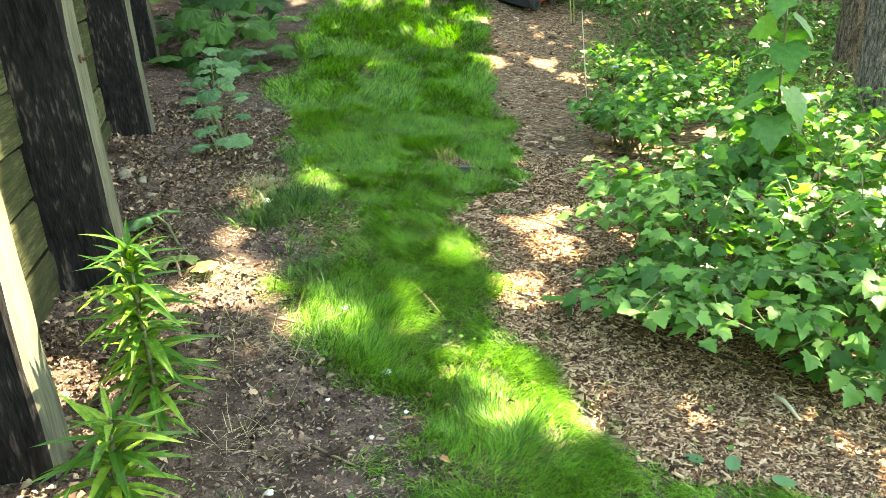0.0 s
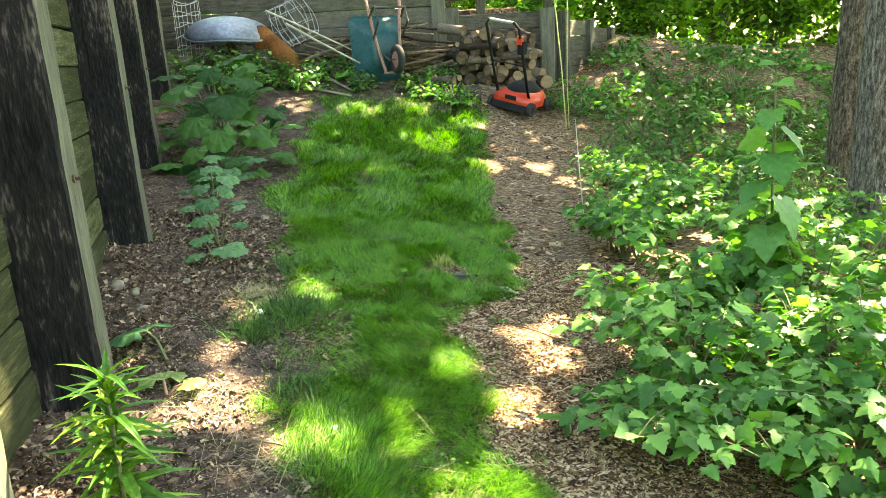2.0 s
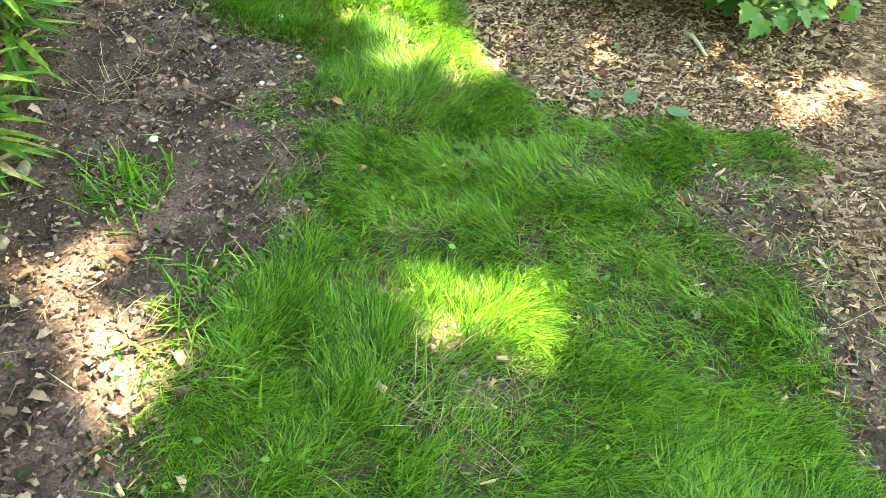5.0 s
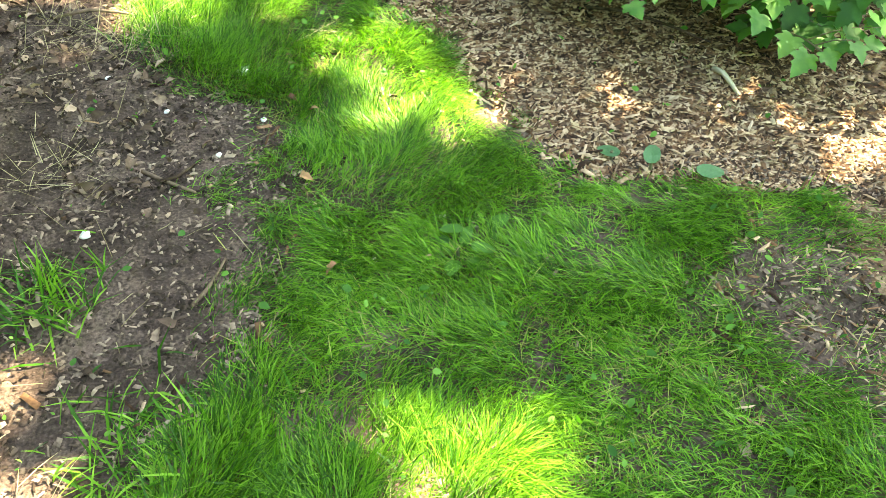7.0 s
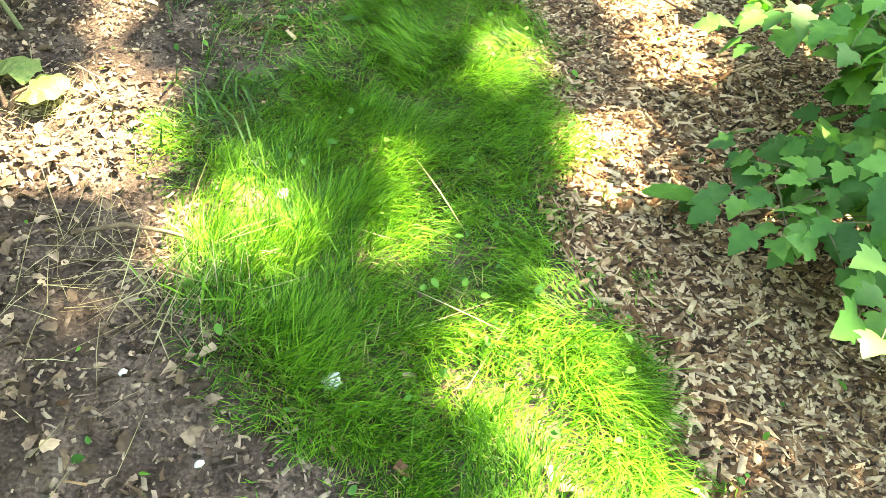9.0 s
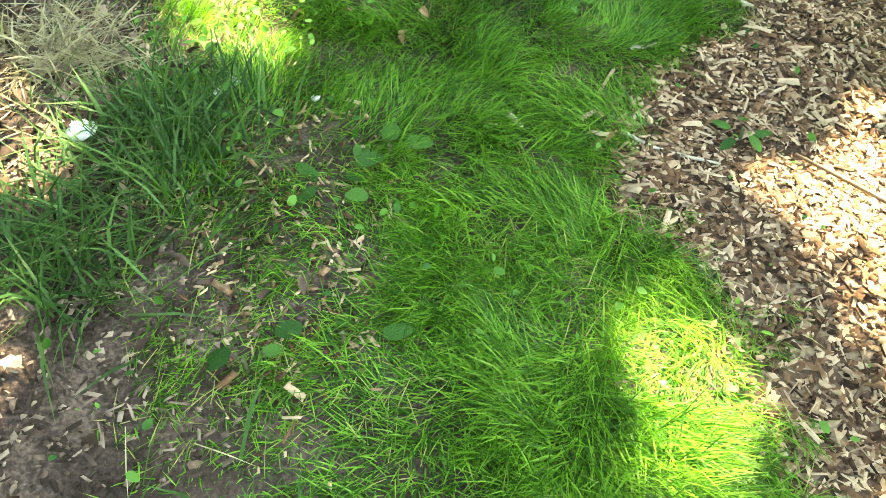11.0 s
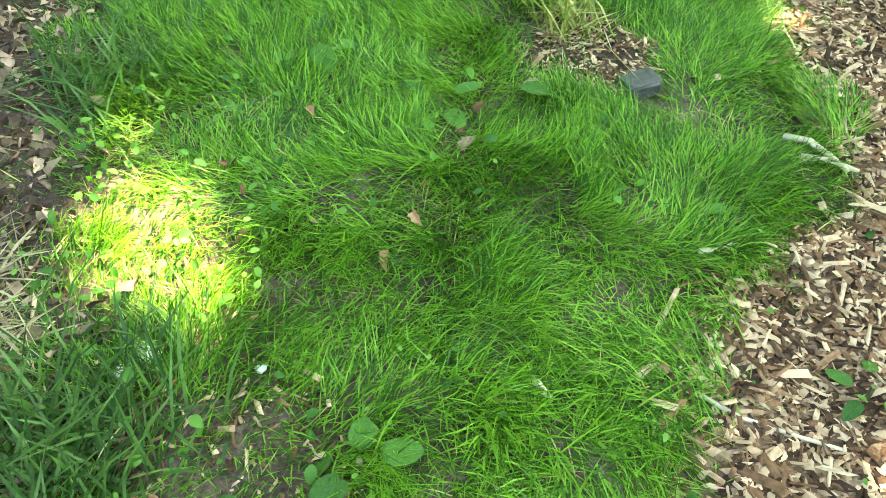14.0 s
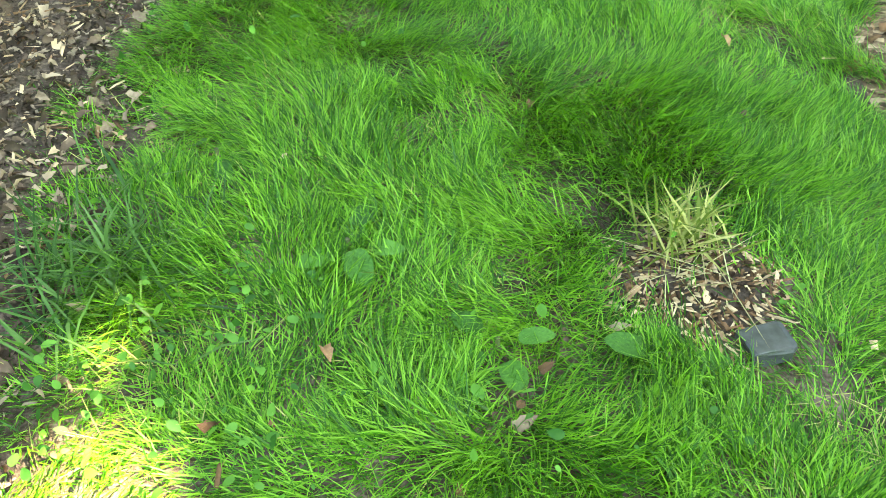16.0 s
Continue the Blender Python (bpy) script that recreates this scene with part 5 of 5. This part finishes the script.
lay("wood_shreds", 2600, (0.2, 2.2, 0.0, 5.0), lambda x, y: 0.6 * (1 - np.abs(2 * lawn(x, y) - 1)) + 0.04, M_CHIP, (0.01, 0.045), (0.004, 0.014), (0.001, 0.0035), "small wood shreds along the lawn's edges", "wood chips", lift=0.01)


CURLED = leaf_shape([(0.16, 0.06), (0.34, 0.2), (0.26, 0.42), (0.32, 0.6), (0.14, 0.85), (0, 1.0)], 0.7, 0.55)


def leaf_litter(count, area, want, size):
    x, y = sow(count, *area, want)
    n = len(x)
    p = np.stack([x, y, land_rough(x, y) + 0.012], -1)
    ob = scatter("leaf_litter", CURLED, p, flat_turns(n, 0.6), rng.uniform(*size, n), M_LITTER)
    return tagged(ob, "dry curled brown leaves on the soil", "leaf litter", kind="stuff")


leaf_litter(17000, (-1.2, 0.6, -0.4, 5.2), lambda x, y: bed(x, y) * (0.4 + 0.6 * np.maximum(smooth(wall_x(y) - x, -0.75, -0.4), smooth(y, 2.1, 2.6))) * (0.05 + 0.95 * smooth(value_noise(x, y, 0.35, 25) + 0.5 * smooth(-(x - wall_x(y)), -0.5, -0.15), 0.5, 0.9)), (0.01, 0.038))
leaf_litter(2600, (-0.6, 0.25, 3.2, 5.2), lambda x, y: 0.75 * bed(x, y), (0.012, 0.036))
lay("wood_shreds", 3400, (-0.6, 0.3, 3.1, 5.2), lambda a, b: 0.85 * bed(a, b), M_CHIP, (0.008, 0.06), (0.003, 0.012), (0.001, 0.004), "wood shreds and bark on the bed's edge", "wood chips")
leaf_litter(120, (0.3, 1.6, 0.0, 5.0), lambda x, y: 0.5 * lawn(x, y), (0.015, 0.035))


def straw(count, area, want, length, flow=None, name="straw", label="dry pale grass stems strewn on the soil"):
    x, y = sow(count, *area, want)
    n = len(x)
    ob = blade_mesh(name, x, y, rng.uniform(*length, n), rng.uniform(0.001, 0.0024, n), rng.normal(1.2, 0.2, n), rng.uniform(-0.1, 0.7, n), M_DRYGRASS, 0.008)
    return tagged(ob, label, "straw", kind="stuff")


straw(900, (-0.6, 1.0, -0.2, 4.4), lambda x, y: bed(x, y) * 0.5, (0.03, 0.14))
for x, y, r, n in [(0.3, 1.95, 0.16, 120), (-0.1, 2.45, 0.2, 330), (0.25, 1.35, 0.12, 90), (-0.08, 3.62, 0.13, 420), (0.0, 3.55, 0.1, 200), (0.95, 4.25, 0.08, 90), (1.0, 0.32, 0.12, 110), (1.95, 0.6, 0.3, 160)]:
    straw(n, (x - r, x + r, y - r, y + r), lambda a, b: smooth(-np.hypot(a - x, b - y), -r, -0.3 * r), (0.06, 0.18), label="tuft of bleached dry grass")


def tuft(count, x0, y0, r, length, lean, mat, label):
    x = x0 + rng.normal(0, r * 0.5, count)
    y = y0 + rng.normal(0, r * 0.5, count)
    ob = blade_mesh("grass_tuft", x, y, rng.uniform(0.6, 1.2, count) * length, rng.uniform(0.003, 0.006, count), np.abs(rng.normal(lean, 0.3, count)), rng.uniform(0.3, 1.2, count), mat)
    return tagged(ob, label, "grass", kind="stuff")


tuft(600, -0.11, 3.57, 0.12, 0.11, 1.15, M_DRYGRASS, "bleached mound of dead grass beside the lawn")
M_DARKGRASS = material("dark_grass", (0.02, 0.065, 0.015), (0.09, 0.18, 0.05), 0.5, 3, 30, 0, island=0.6, through_light=0.3)
tuft(520, 0.13, 3.35, 0.16, 0.16, 0.6, M_DARKGRASS, "dark coarse grass tuft at the bed's edge")
tuft(300, 0.0, 3.1, 0.14, 0.17, 0.7, M_DARKGRASS, "dark coarse grass tuft at the bed's edge")
tuft(160, 0.35, 0.95, 0.1, 0.1, 0.6, M_GRASS, "small grass tuft growing in bare soil")
tuft(260, 0.62, 0.55, 0.2, 0.1, 0.7, M_GRASS, "thin grass creeping over soil")
tuft(170, 0.3, 2.5, 0.18, 0.11, 0.6, M_DARKGRASS, "thin grass creeping over soil")
tuft(160, 0.45, 2.0, 0.15, 0.1, 0.6, M_GRASS, "thin grass creeping over soil")
tuft(260, 0.05, 4.1, 0.14, 0.15, 0.7, M_DARKGRASS, "coarse grass tuft at the lawn's edge")
tuft(130, 0.95, 4.3, 0.06, 0.12, 0.5, M_DRYMIX, "half-dry grass tuft in a bare patch")

# low weeds through the lawn
x, y = sow(6500, -0.1, 2.2, 0.0, 5.4, lambda a, b: 0.12 + 0.6 * (lawn(a, b) > 0.2) * smooth(value_noise(a, b, 0.3, 31), 0.5, 0.75))
p = np.stack([x, y, land_rough(x, y) + rng.uniform(0.015, 0.06, len(x))], -1)
tagged(scatter("lawn_weeds", OVAL, p, turns_of(rng.random(len(x)) * 6.28, rng.normal(0, 0.5, len(x)), rng.normal(0.1, 0.5, len(x))), 0.006 + 0.018 * rng.random(len(x)) ** 2.0, M_WEED), "small round-leaved weeds in the lawn", "weeds", kind="stuff")

ROUND = leaf_shape([(0.2, 0.0), (0.4, 0.15), (0.46, 0.45), (0.36, 0.75), (0.15, 0.95), (0, 1.0)], 0.1, 0.12)
ROUND_ME = single_mesh("leaf", ROUND, M_WEEDLEAF)
BLUE_ME = single_mesh("leaf", ROUND, M_BLUELEAF)


def rosette(x, y, leaves, label, me=None, name="plantain", lift=0.0):
    """leaves: (angle, reach, length)."""
    z = float(land_rough(x, y))
    t = thing(name, (x, y, z), label, "weed", "rosette weeds")
    part("stem", tube_bm([(0, 0, -0.01), (0, 0, 0.03)], 0.004, 6), M_STEM, t)
    for a, reach, size in leaves:
        ob = new("leaf", me or ROUND_ME)
        ob.parent = t
        ob.matrix_local = Matrix.Translation((math.cos(a) * reach, math.sin(a) * reach, 0.02 + lift + 0.012 * math.sin(a * 3 + x * 40))) @ Matrix.Rotation(a - math.pi / 2, 4, "Z") @ Matrix.Rotation(0.35 * math.sin(a * 2 + y * 30), 4, "X") @ Matrix.Diagonal((size * (0.5 + 0.15 * math.sin(a * 5)), size * 0.75, size, 1))


rosette(0.52, 3.33, [(0.2, 0.03, 0.07), (1.5, 0.02, 0.06), (2.8, 0.04, 0.08), (4.0, 0.03, 0.07), (5.2, 0.03, 0.06)], "broad-leaved plantain flat in the lawn")
rosette(0.42, 3.24, [(0.6, 0.03, 0.06), (2.4, 0.04, 0.07), (3.6, 0.03, 0.07), (5.5, 0.04, 0.06)], "broad-leaved plantain flat in the lawn")
rosette(0.44, 2.94, [(0.1, 0.06, 0.06), (3.0, 0.06, 0.06), (1.6, 0.02, 0.04)], "broad-leaved plantain flat in the lawn")
rosette(0.3, 2.9, [(2.9, 0.02, 0.07), (0.4, 0.03, 0.04)], "broad-leaved plantain flat in the lawn")
rosette(1.22, 3.42, [(k * 1.25, 0.025, 0.05) for k in range(5)], "small bright weed seedling in wood chips")
rosette(1.08, 3.76, [(0.3, 0.01, 0.045), (2.5, 0.01, 0.045), (4.4, 0.01, 0.035)], "small bright weed seedling in the lawn")
rosette(1.15, 1.02, [(k * 1.1, 0.03, 0.075) for k in range(6)], "leafy weed growing through the lawn")
rosette(1.2, 1.08, [(k * 1.4 + 0.4, 0.03, 0.07) for k in range(4)], "leafy weed growing through the lawn")
rosette(0.66, 4.05, [(k * 1.3, 0.03, 0.07) for k in range(5)], "dandelion-like weed flat in the lawn")
rosette(0.9, 4.05, [(k * 1.5, 0.03, 0.08) for k in range(4)], "dandelion-like weed flat in the lawn")
rosette(0.42, 4.2, [(k * 1.3, 0.03, 0.08) for k in range(5)], "dandelion-like weed flat in the lawn")
rosette(0.15, 4.4, [(k * 1.3, 0.03, 0.06) for k in range(5)], "small bright weed at the lawn's edge")
rosette(1.38, 2.34, [(3.3, 0.0, 0.17), (3.9, -0.02, 0.09), (4.6, 0.02, 0.08)], "large rounded leaf lying over wood chips", name="low_leaf_plant", lift=0.03)
for (x, y), a in (((1.57, 1.33), 1.9), ((1.65, 1.27), 1.2), ((1.77, 1.22), 0.4)):
    rosette(x, y, [(a, -0.02, 0.1)], "rounded blue-green leaf at the lawn's corner", BLUE_ME, "round_leaf_seedling", 0.015)


# single pieces
def pebble(name, x, y, size, mat, label, category, squash_z=0.5):
    bm = bmesh.new()
    bmesh.ops.create_icosphere(bm, subdivisions=2, radius=size / 2)
    for v in bm.verts:
        v.co *= 1 + 0.55 * noise.noise(v.co * (3.0 / size) + Vector((x * 7, y * 5, 0)))
        v.co.z *= squash_z
    ob = part(name, bm, mat, None, smooth=True)
    ob.scale = (0.75, 0.75, 0.75)
    ob.location = (x, y, float(land_rough(x, y)) + size * 0.2 * squash_z + 0.004)
    ob.rotation_euler.z = x * 9
    return tagged(ob, label, category)


M_CHALK = material("pale_stone", (0.5, 0.48, 0.45), (0.8, 0.78, 0.74), 0.8, 40, 120, 0.3)
M_STONE = material("grey_stone", (0.09, 0.075, 0.062), (0.3, 0.26, 0.21), 0.85, 20, 90, 0.5)
for x, y, s in [(0.72, 1.53, 0.022), (0.62, 1.4, 0.022), (0.47, 1.6, 0.02), (0.37, 1.13, 0.032), (1.17, 1.55, 0.03), (1.13, 1.14, 0.022), (0.97, 1.02, 0.024), (0.23, 3.51, 0.045), (0.2, 3.48, 0.025), (0.38, 3.49, 0.025), (0.3, 1.75, 0.02)]:
    pebble("white_pebble", x, y, s, M_CHALK, "small chalk-white pebble on the ground", "pebble")
for x, y, s in [(-0.82, 3.58, 0.11), (-0.7, 3.5, 0.08), (-0.33, 5.16, 0.09), (-0.5, 3.75, 0.06), (-0.6, 3.3, 0.07), (0.12, 0.75, 0.05), (0.1, 1.0, 0.06)]:
    pebble("stone", x, y, s, M_STONE, "rough grey-brown stone on the bed", "stone", 0.7)
pebble("crumpled_plastic", 0.65, 1.78, 0.05, material("clear_plastic", (0.45, 0.52, 0.45), (0.75, 0.8, 0.75), 0.25, 40, 90, 0.5), "crumpled clear plastic scrap in the grass", "scrap", 0.6)
pebble("paper_scrap", -0.02, 3.37, 0.07, material("white_paper", (0.55, 0.57, 0.62), (0.8, 0.82, 0.85), 0.7, 20, 60, 0.3), "crumpled white paper scrap by dry grass", "scrap", 0.4)
pebble("white_petal", 0.47, 2.25, 0.04, M_WHITE, "fallen white leaf on sunlit grass", "leaf", 0.3)
block = part("concrete_block", box_bm((0.07, 0.055, 0.035), (0, 0, 0), 0.006, rough=0.002), material("wet_slate", (0.012, 0.013, 0.015), (0.06, 0.062, 0.066), 0.5, 15, 70, 0.4))
block.location = (1.05, 4.1, float(land_rough(1.05, 4.1)) + 0.012)
block.rotation_euler.z = 0.3
tagged(block, "small dark slate block half sunk in grass", "block")


def twig(x, y, length, a, r, mat, label):
    z = float(land_rough(x, y)) + r + 0.006
    ex, ey = x + math.cos(a) * length, y + math.sin(a) * length
    stick("twig", (x, y, z), (ex, ey, float(land_rough(ex, ey)) + r + 0.006), r, mat, label, "twig", "twigs", 0.05)


twig(0.98, 3.44, 0.2, -0.55, 0.004, M_PALE, "bent pale twig across the lawn's edge")
twig(1.29, 3.96, 0.13, -0.9, 0.007, M_PALE, "split pale stick on wood chips")
twig(1.3, 3.9, 0.1, -0.4, 0.006, M_PALE, "split pale stick on wood chips")
twig(0.75, 3.46, 0.045, -1.0, 0.006, M_PALE, "split pale stick in the grass")
twig(1.97, 1.7, 0.12, -1.3, 0.008, M_PALE, "long wood sliver on the mulch")
twig(1.05, 3.68, 0.06, 0.2, 0.005, M_PALE, "pale splinter in the grass")
for x, y, l, a in [(0.45, 1.35, 0.16, -0.6), (0.5, 1.3, 0.12, 0.8), (0.15, 1.75, 0.2, 0.7), (0.3, 2.0, 0.22, -0.3), (0.1, 2.05, 0.25, 0.1), (0.62, 0.9, 0.14, 1.2), (0.05, 0.55, 0.16, 0.2), (1.7, 2.1, 0.4, -0.6), (1.6, 2.6, 0.25, 0.5), (1.5, 3.2, 0.25, 2.4), (2.4, 1.4, 0.35, 0.2), (-0.75, 4.6, 0.2, 0.1), (-1.3, 6.75, 0.2, 0.2)]:
    twig(x, y, l, a, rng.uniform(0.003, 0.006), M_BRUSH, "dry brown twig on the ground")

# wood chips that can be told apart, at the lawn's edge
mulch_patch = thing("chip_mulch", (0, 0, 0), "loose pale wood chips scattered along the lawn's edge", "wood chips", kind="stuff")
CHIPS = []
for k in range(5):
    me = bpy.data.meshes.new("chip")
    shape = BOXY * np.array([(0.03, 0.011, 0.0025), (0.045, 0.009, 0.003), (0.024, 0.014, 0.0025), (0.055, 0.007, 0.003), (0.034, 0.015, 0.003)][k]) + rng.normal(0, 0.0009, BOXY.shape)
    me.from_pydata([tuple(v) for v in shape], [], [tuple(int(i) for i in t) for t in BOXY_TRIS])
    me.materials.append(M_CHIP_SINGLE)
    CHIPS.append(me)
x, y = sow(3000, 1.1, 2.2, 1.25, 4.3, lambda a, b: mulch(a, b))
for k in range(min(280, len(x))):
    ob = new("chip", CHIPS[k % 5])
    ob.parent = mulch_patch
    ob.matrix_local = Matrix.Translation((x[k], y[k], float(land_rough(x[k], y[k])) + 0.012)) @ Euler((rng.normal(0, 0.25), rng.normal(0, 0.2), rng.random() * 6.28)).to_matrix().to_4x4()

lay("wood_shreds", 1500, (0.8, 1.12, 4.05, 4.4), lambda a, b: smooth(-np.hypot(a - 0.96, b - 4.2), -0.17, -0.08), M_CHIP, (0.006, 0.04), (0.004, 0.012), (0.001, 0.004), "wood shreds in a bare patch of the lawn", "wood chips")
lay("wood_shreds", 2200, (0.1, 0.6, 2.7, 3.7), lambda a, b: 0.8 * smooth(-np.hypot((a - 0.36) / 0.2, (b - 3.2) / 0.4), -1.1, -0.6), M_CHIP, (0.006, 0.04), (0.004, 0.012), (0.001, 0.004), "wood shreds on bare soil beside the lawn", "wood chips")

straw(150, (0.05, 0.45, 1.84, 2.12), lambda a, b: 0.9 + 0 * a, (0.08, 0.25), label="long bleached grass stems raked aside")
straw(26, (0.45, 0.9, 1.7, 2.3), lambda a, b: 0.5 + 0 * a, (0.1, 0.26), label="long bleached grass stems in the lawn")

M_OLDLEAF = material("old_leaf", (0.1, 0.05, 0.03), (0.36, 0.2, 0.11), 0.8, 30, 90, 0.2, objrand=0.5)
CURLED_ME = single_mesh("fallen_leaf", CURLED, M_OLDLEAF)
for x, y, s in [(0.62, 3.81, 0.03), (0.56, 3.67, 0.03), (0.72, 4.0, 0.022), (0.69, 3.94, 0.02), (0.6, 3.75, 0.025), (0.35, 3.7, 0.03), (0.3, 3.85, 0.04), (0.78, 1.62, 0.03), (0.84, 1.55, 0.025), (0.82, 1.28, 0.03), (0.9, 0.98, 0.03), (0.75, 0.45, 0.04), (0.42, 4.0, 0.03), (0.2, 3.6, 0.05), (1.1, 4.88, 0.03), (0.7, 4.61, 0.025)]:
    ob = new("fallen_leaf", CURLED_ME)
    ob.matrix_world = Matrix.Translation((x, y, float(land_rough(x, y)) + 0.03)) @ Euler((rng.normal(0, 0.4), rng.normal(0, 0.4), rng.random() * 6.28)).to_matrix().to_4x4() @ Matrix.Diagonal((s, s, s, 1))
    tagged(ob, "dry reddish-brown leaf fallen in the grass", "leaf", "fallen leaves")

# low leafy weeds in the sunny gap at the lawn's edge
x, y = sow(420, 0.05, 0.4, 3.55, 4.15, lambda a, b: 0.6 + 0 * a)
p = np.stack([x, y, land_rough(x, y) + rng.uniform(0.01, 0.05, len(x))], -1)
tagged(scatter("lawn_weeds", OVAL, p, turns_of(rng.random(len(x)) * 6.28, rng.normal(0, 0.4, len(x)), rng.normal(0.1, 0.4, len(x))), rng.uniform(0.009, 0.022, len(x)), M_WEED), "small leafy weeds at the lawn's sunny edge", "weeds", kind="stuff")
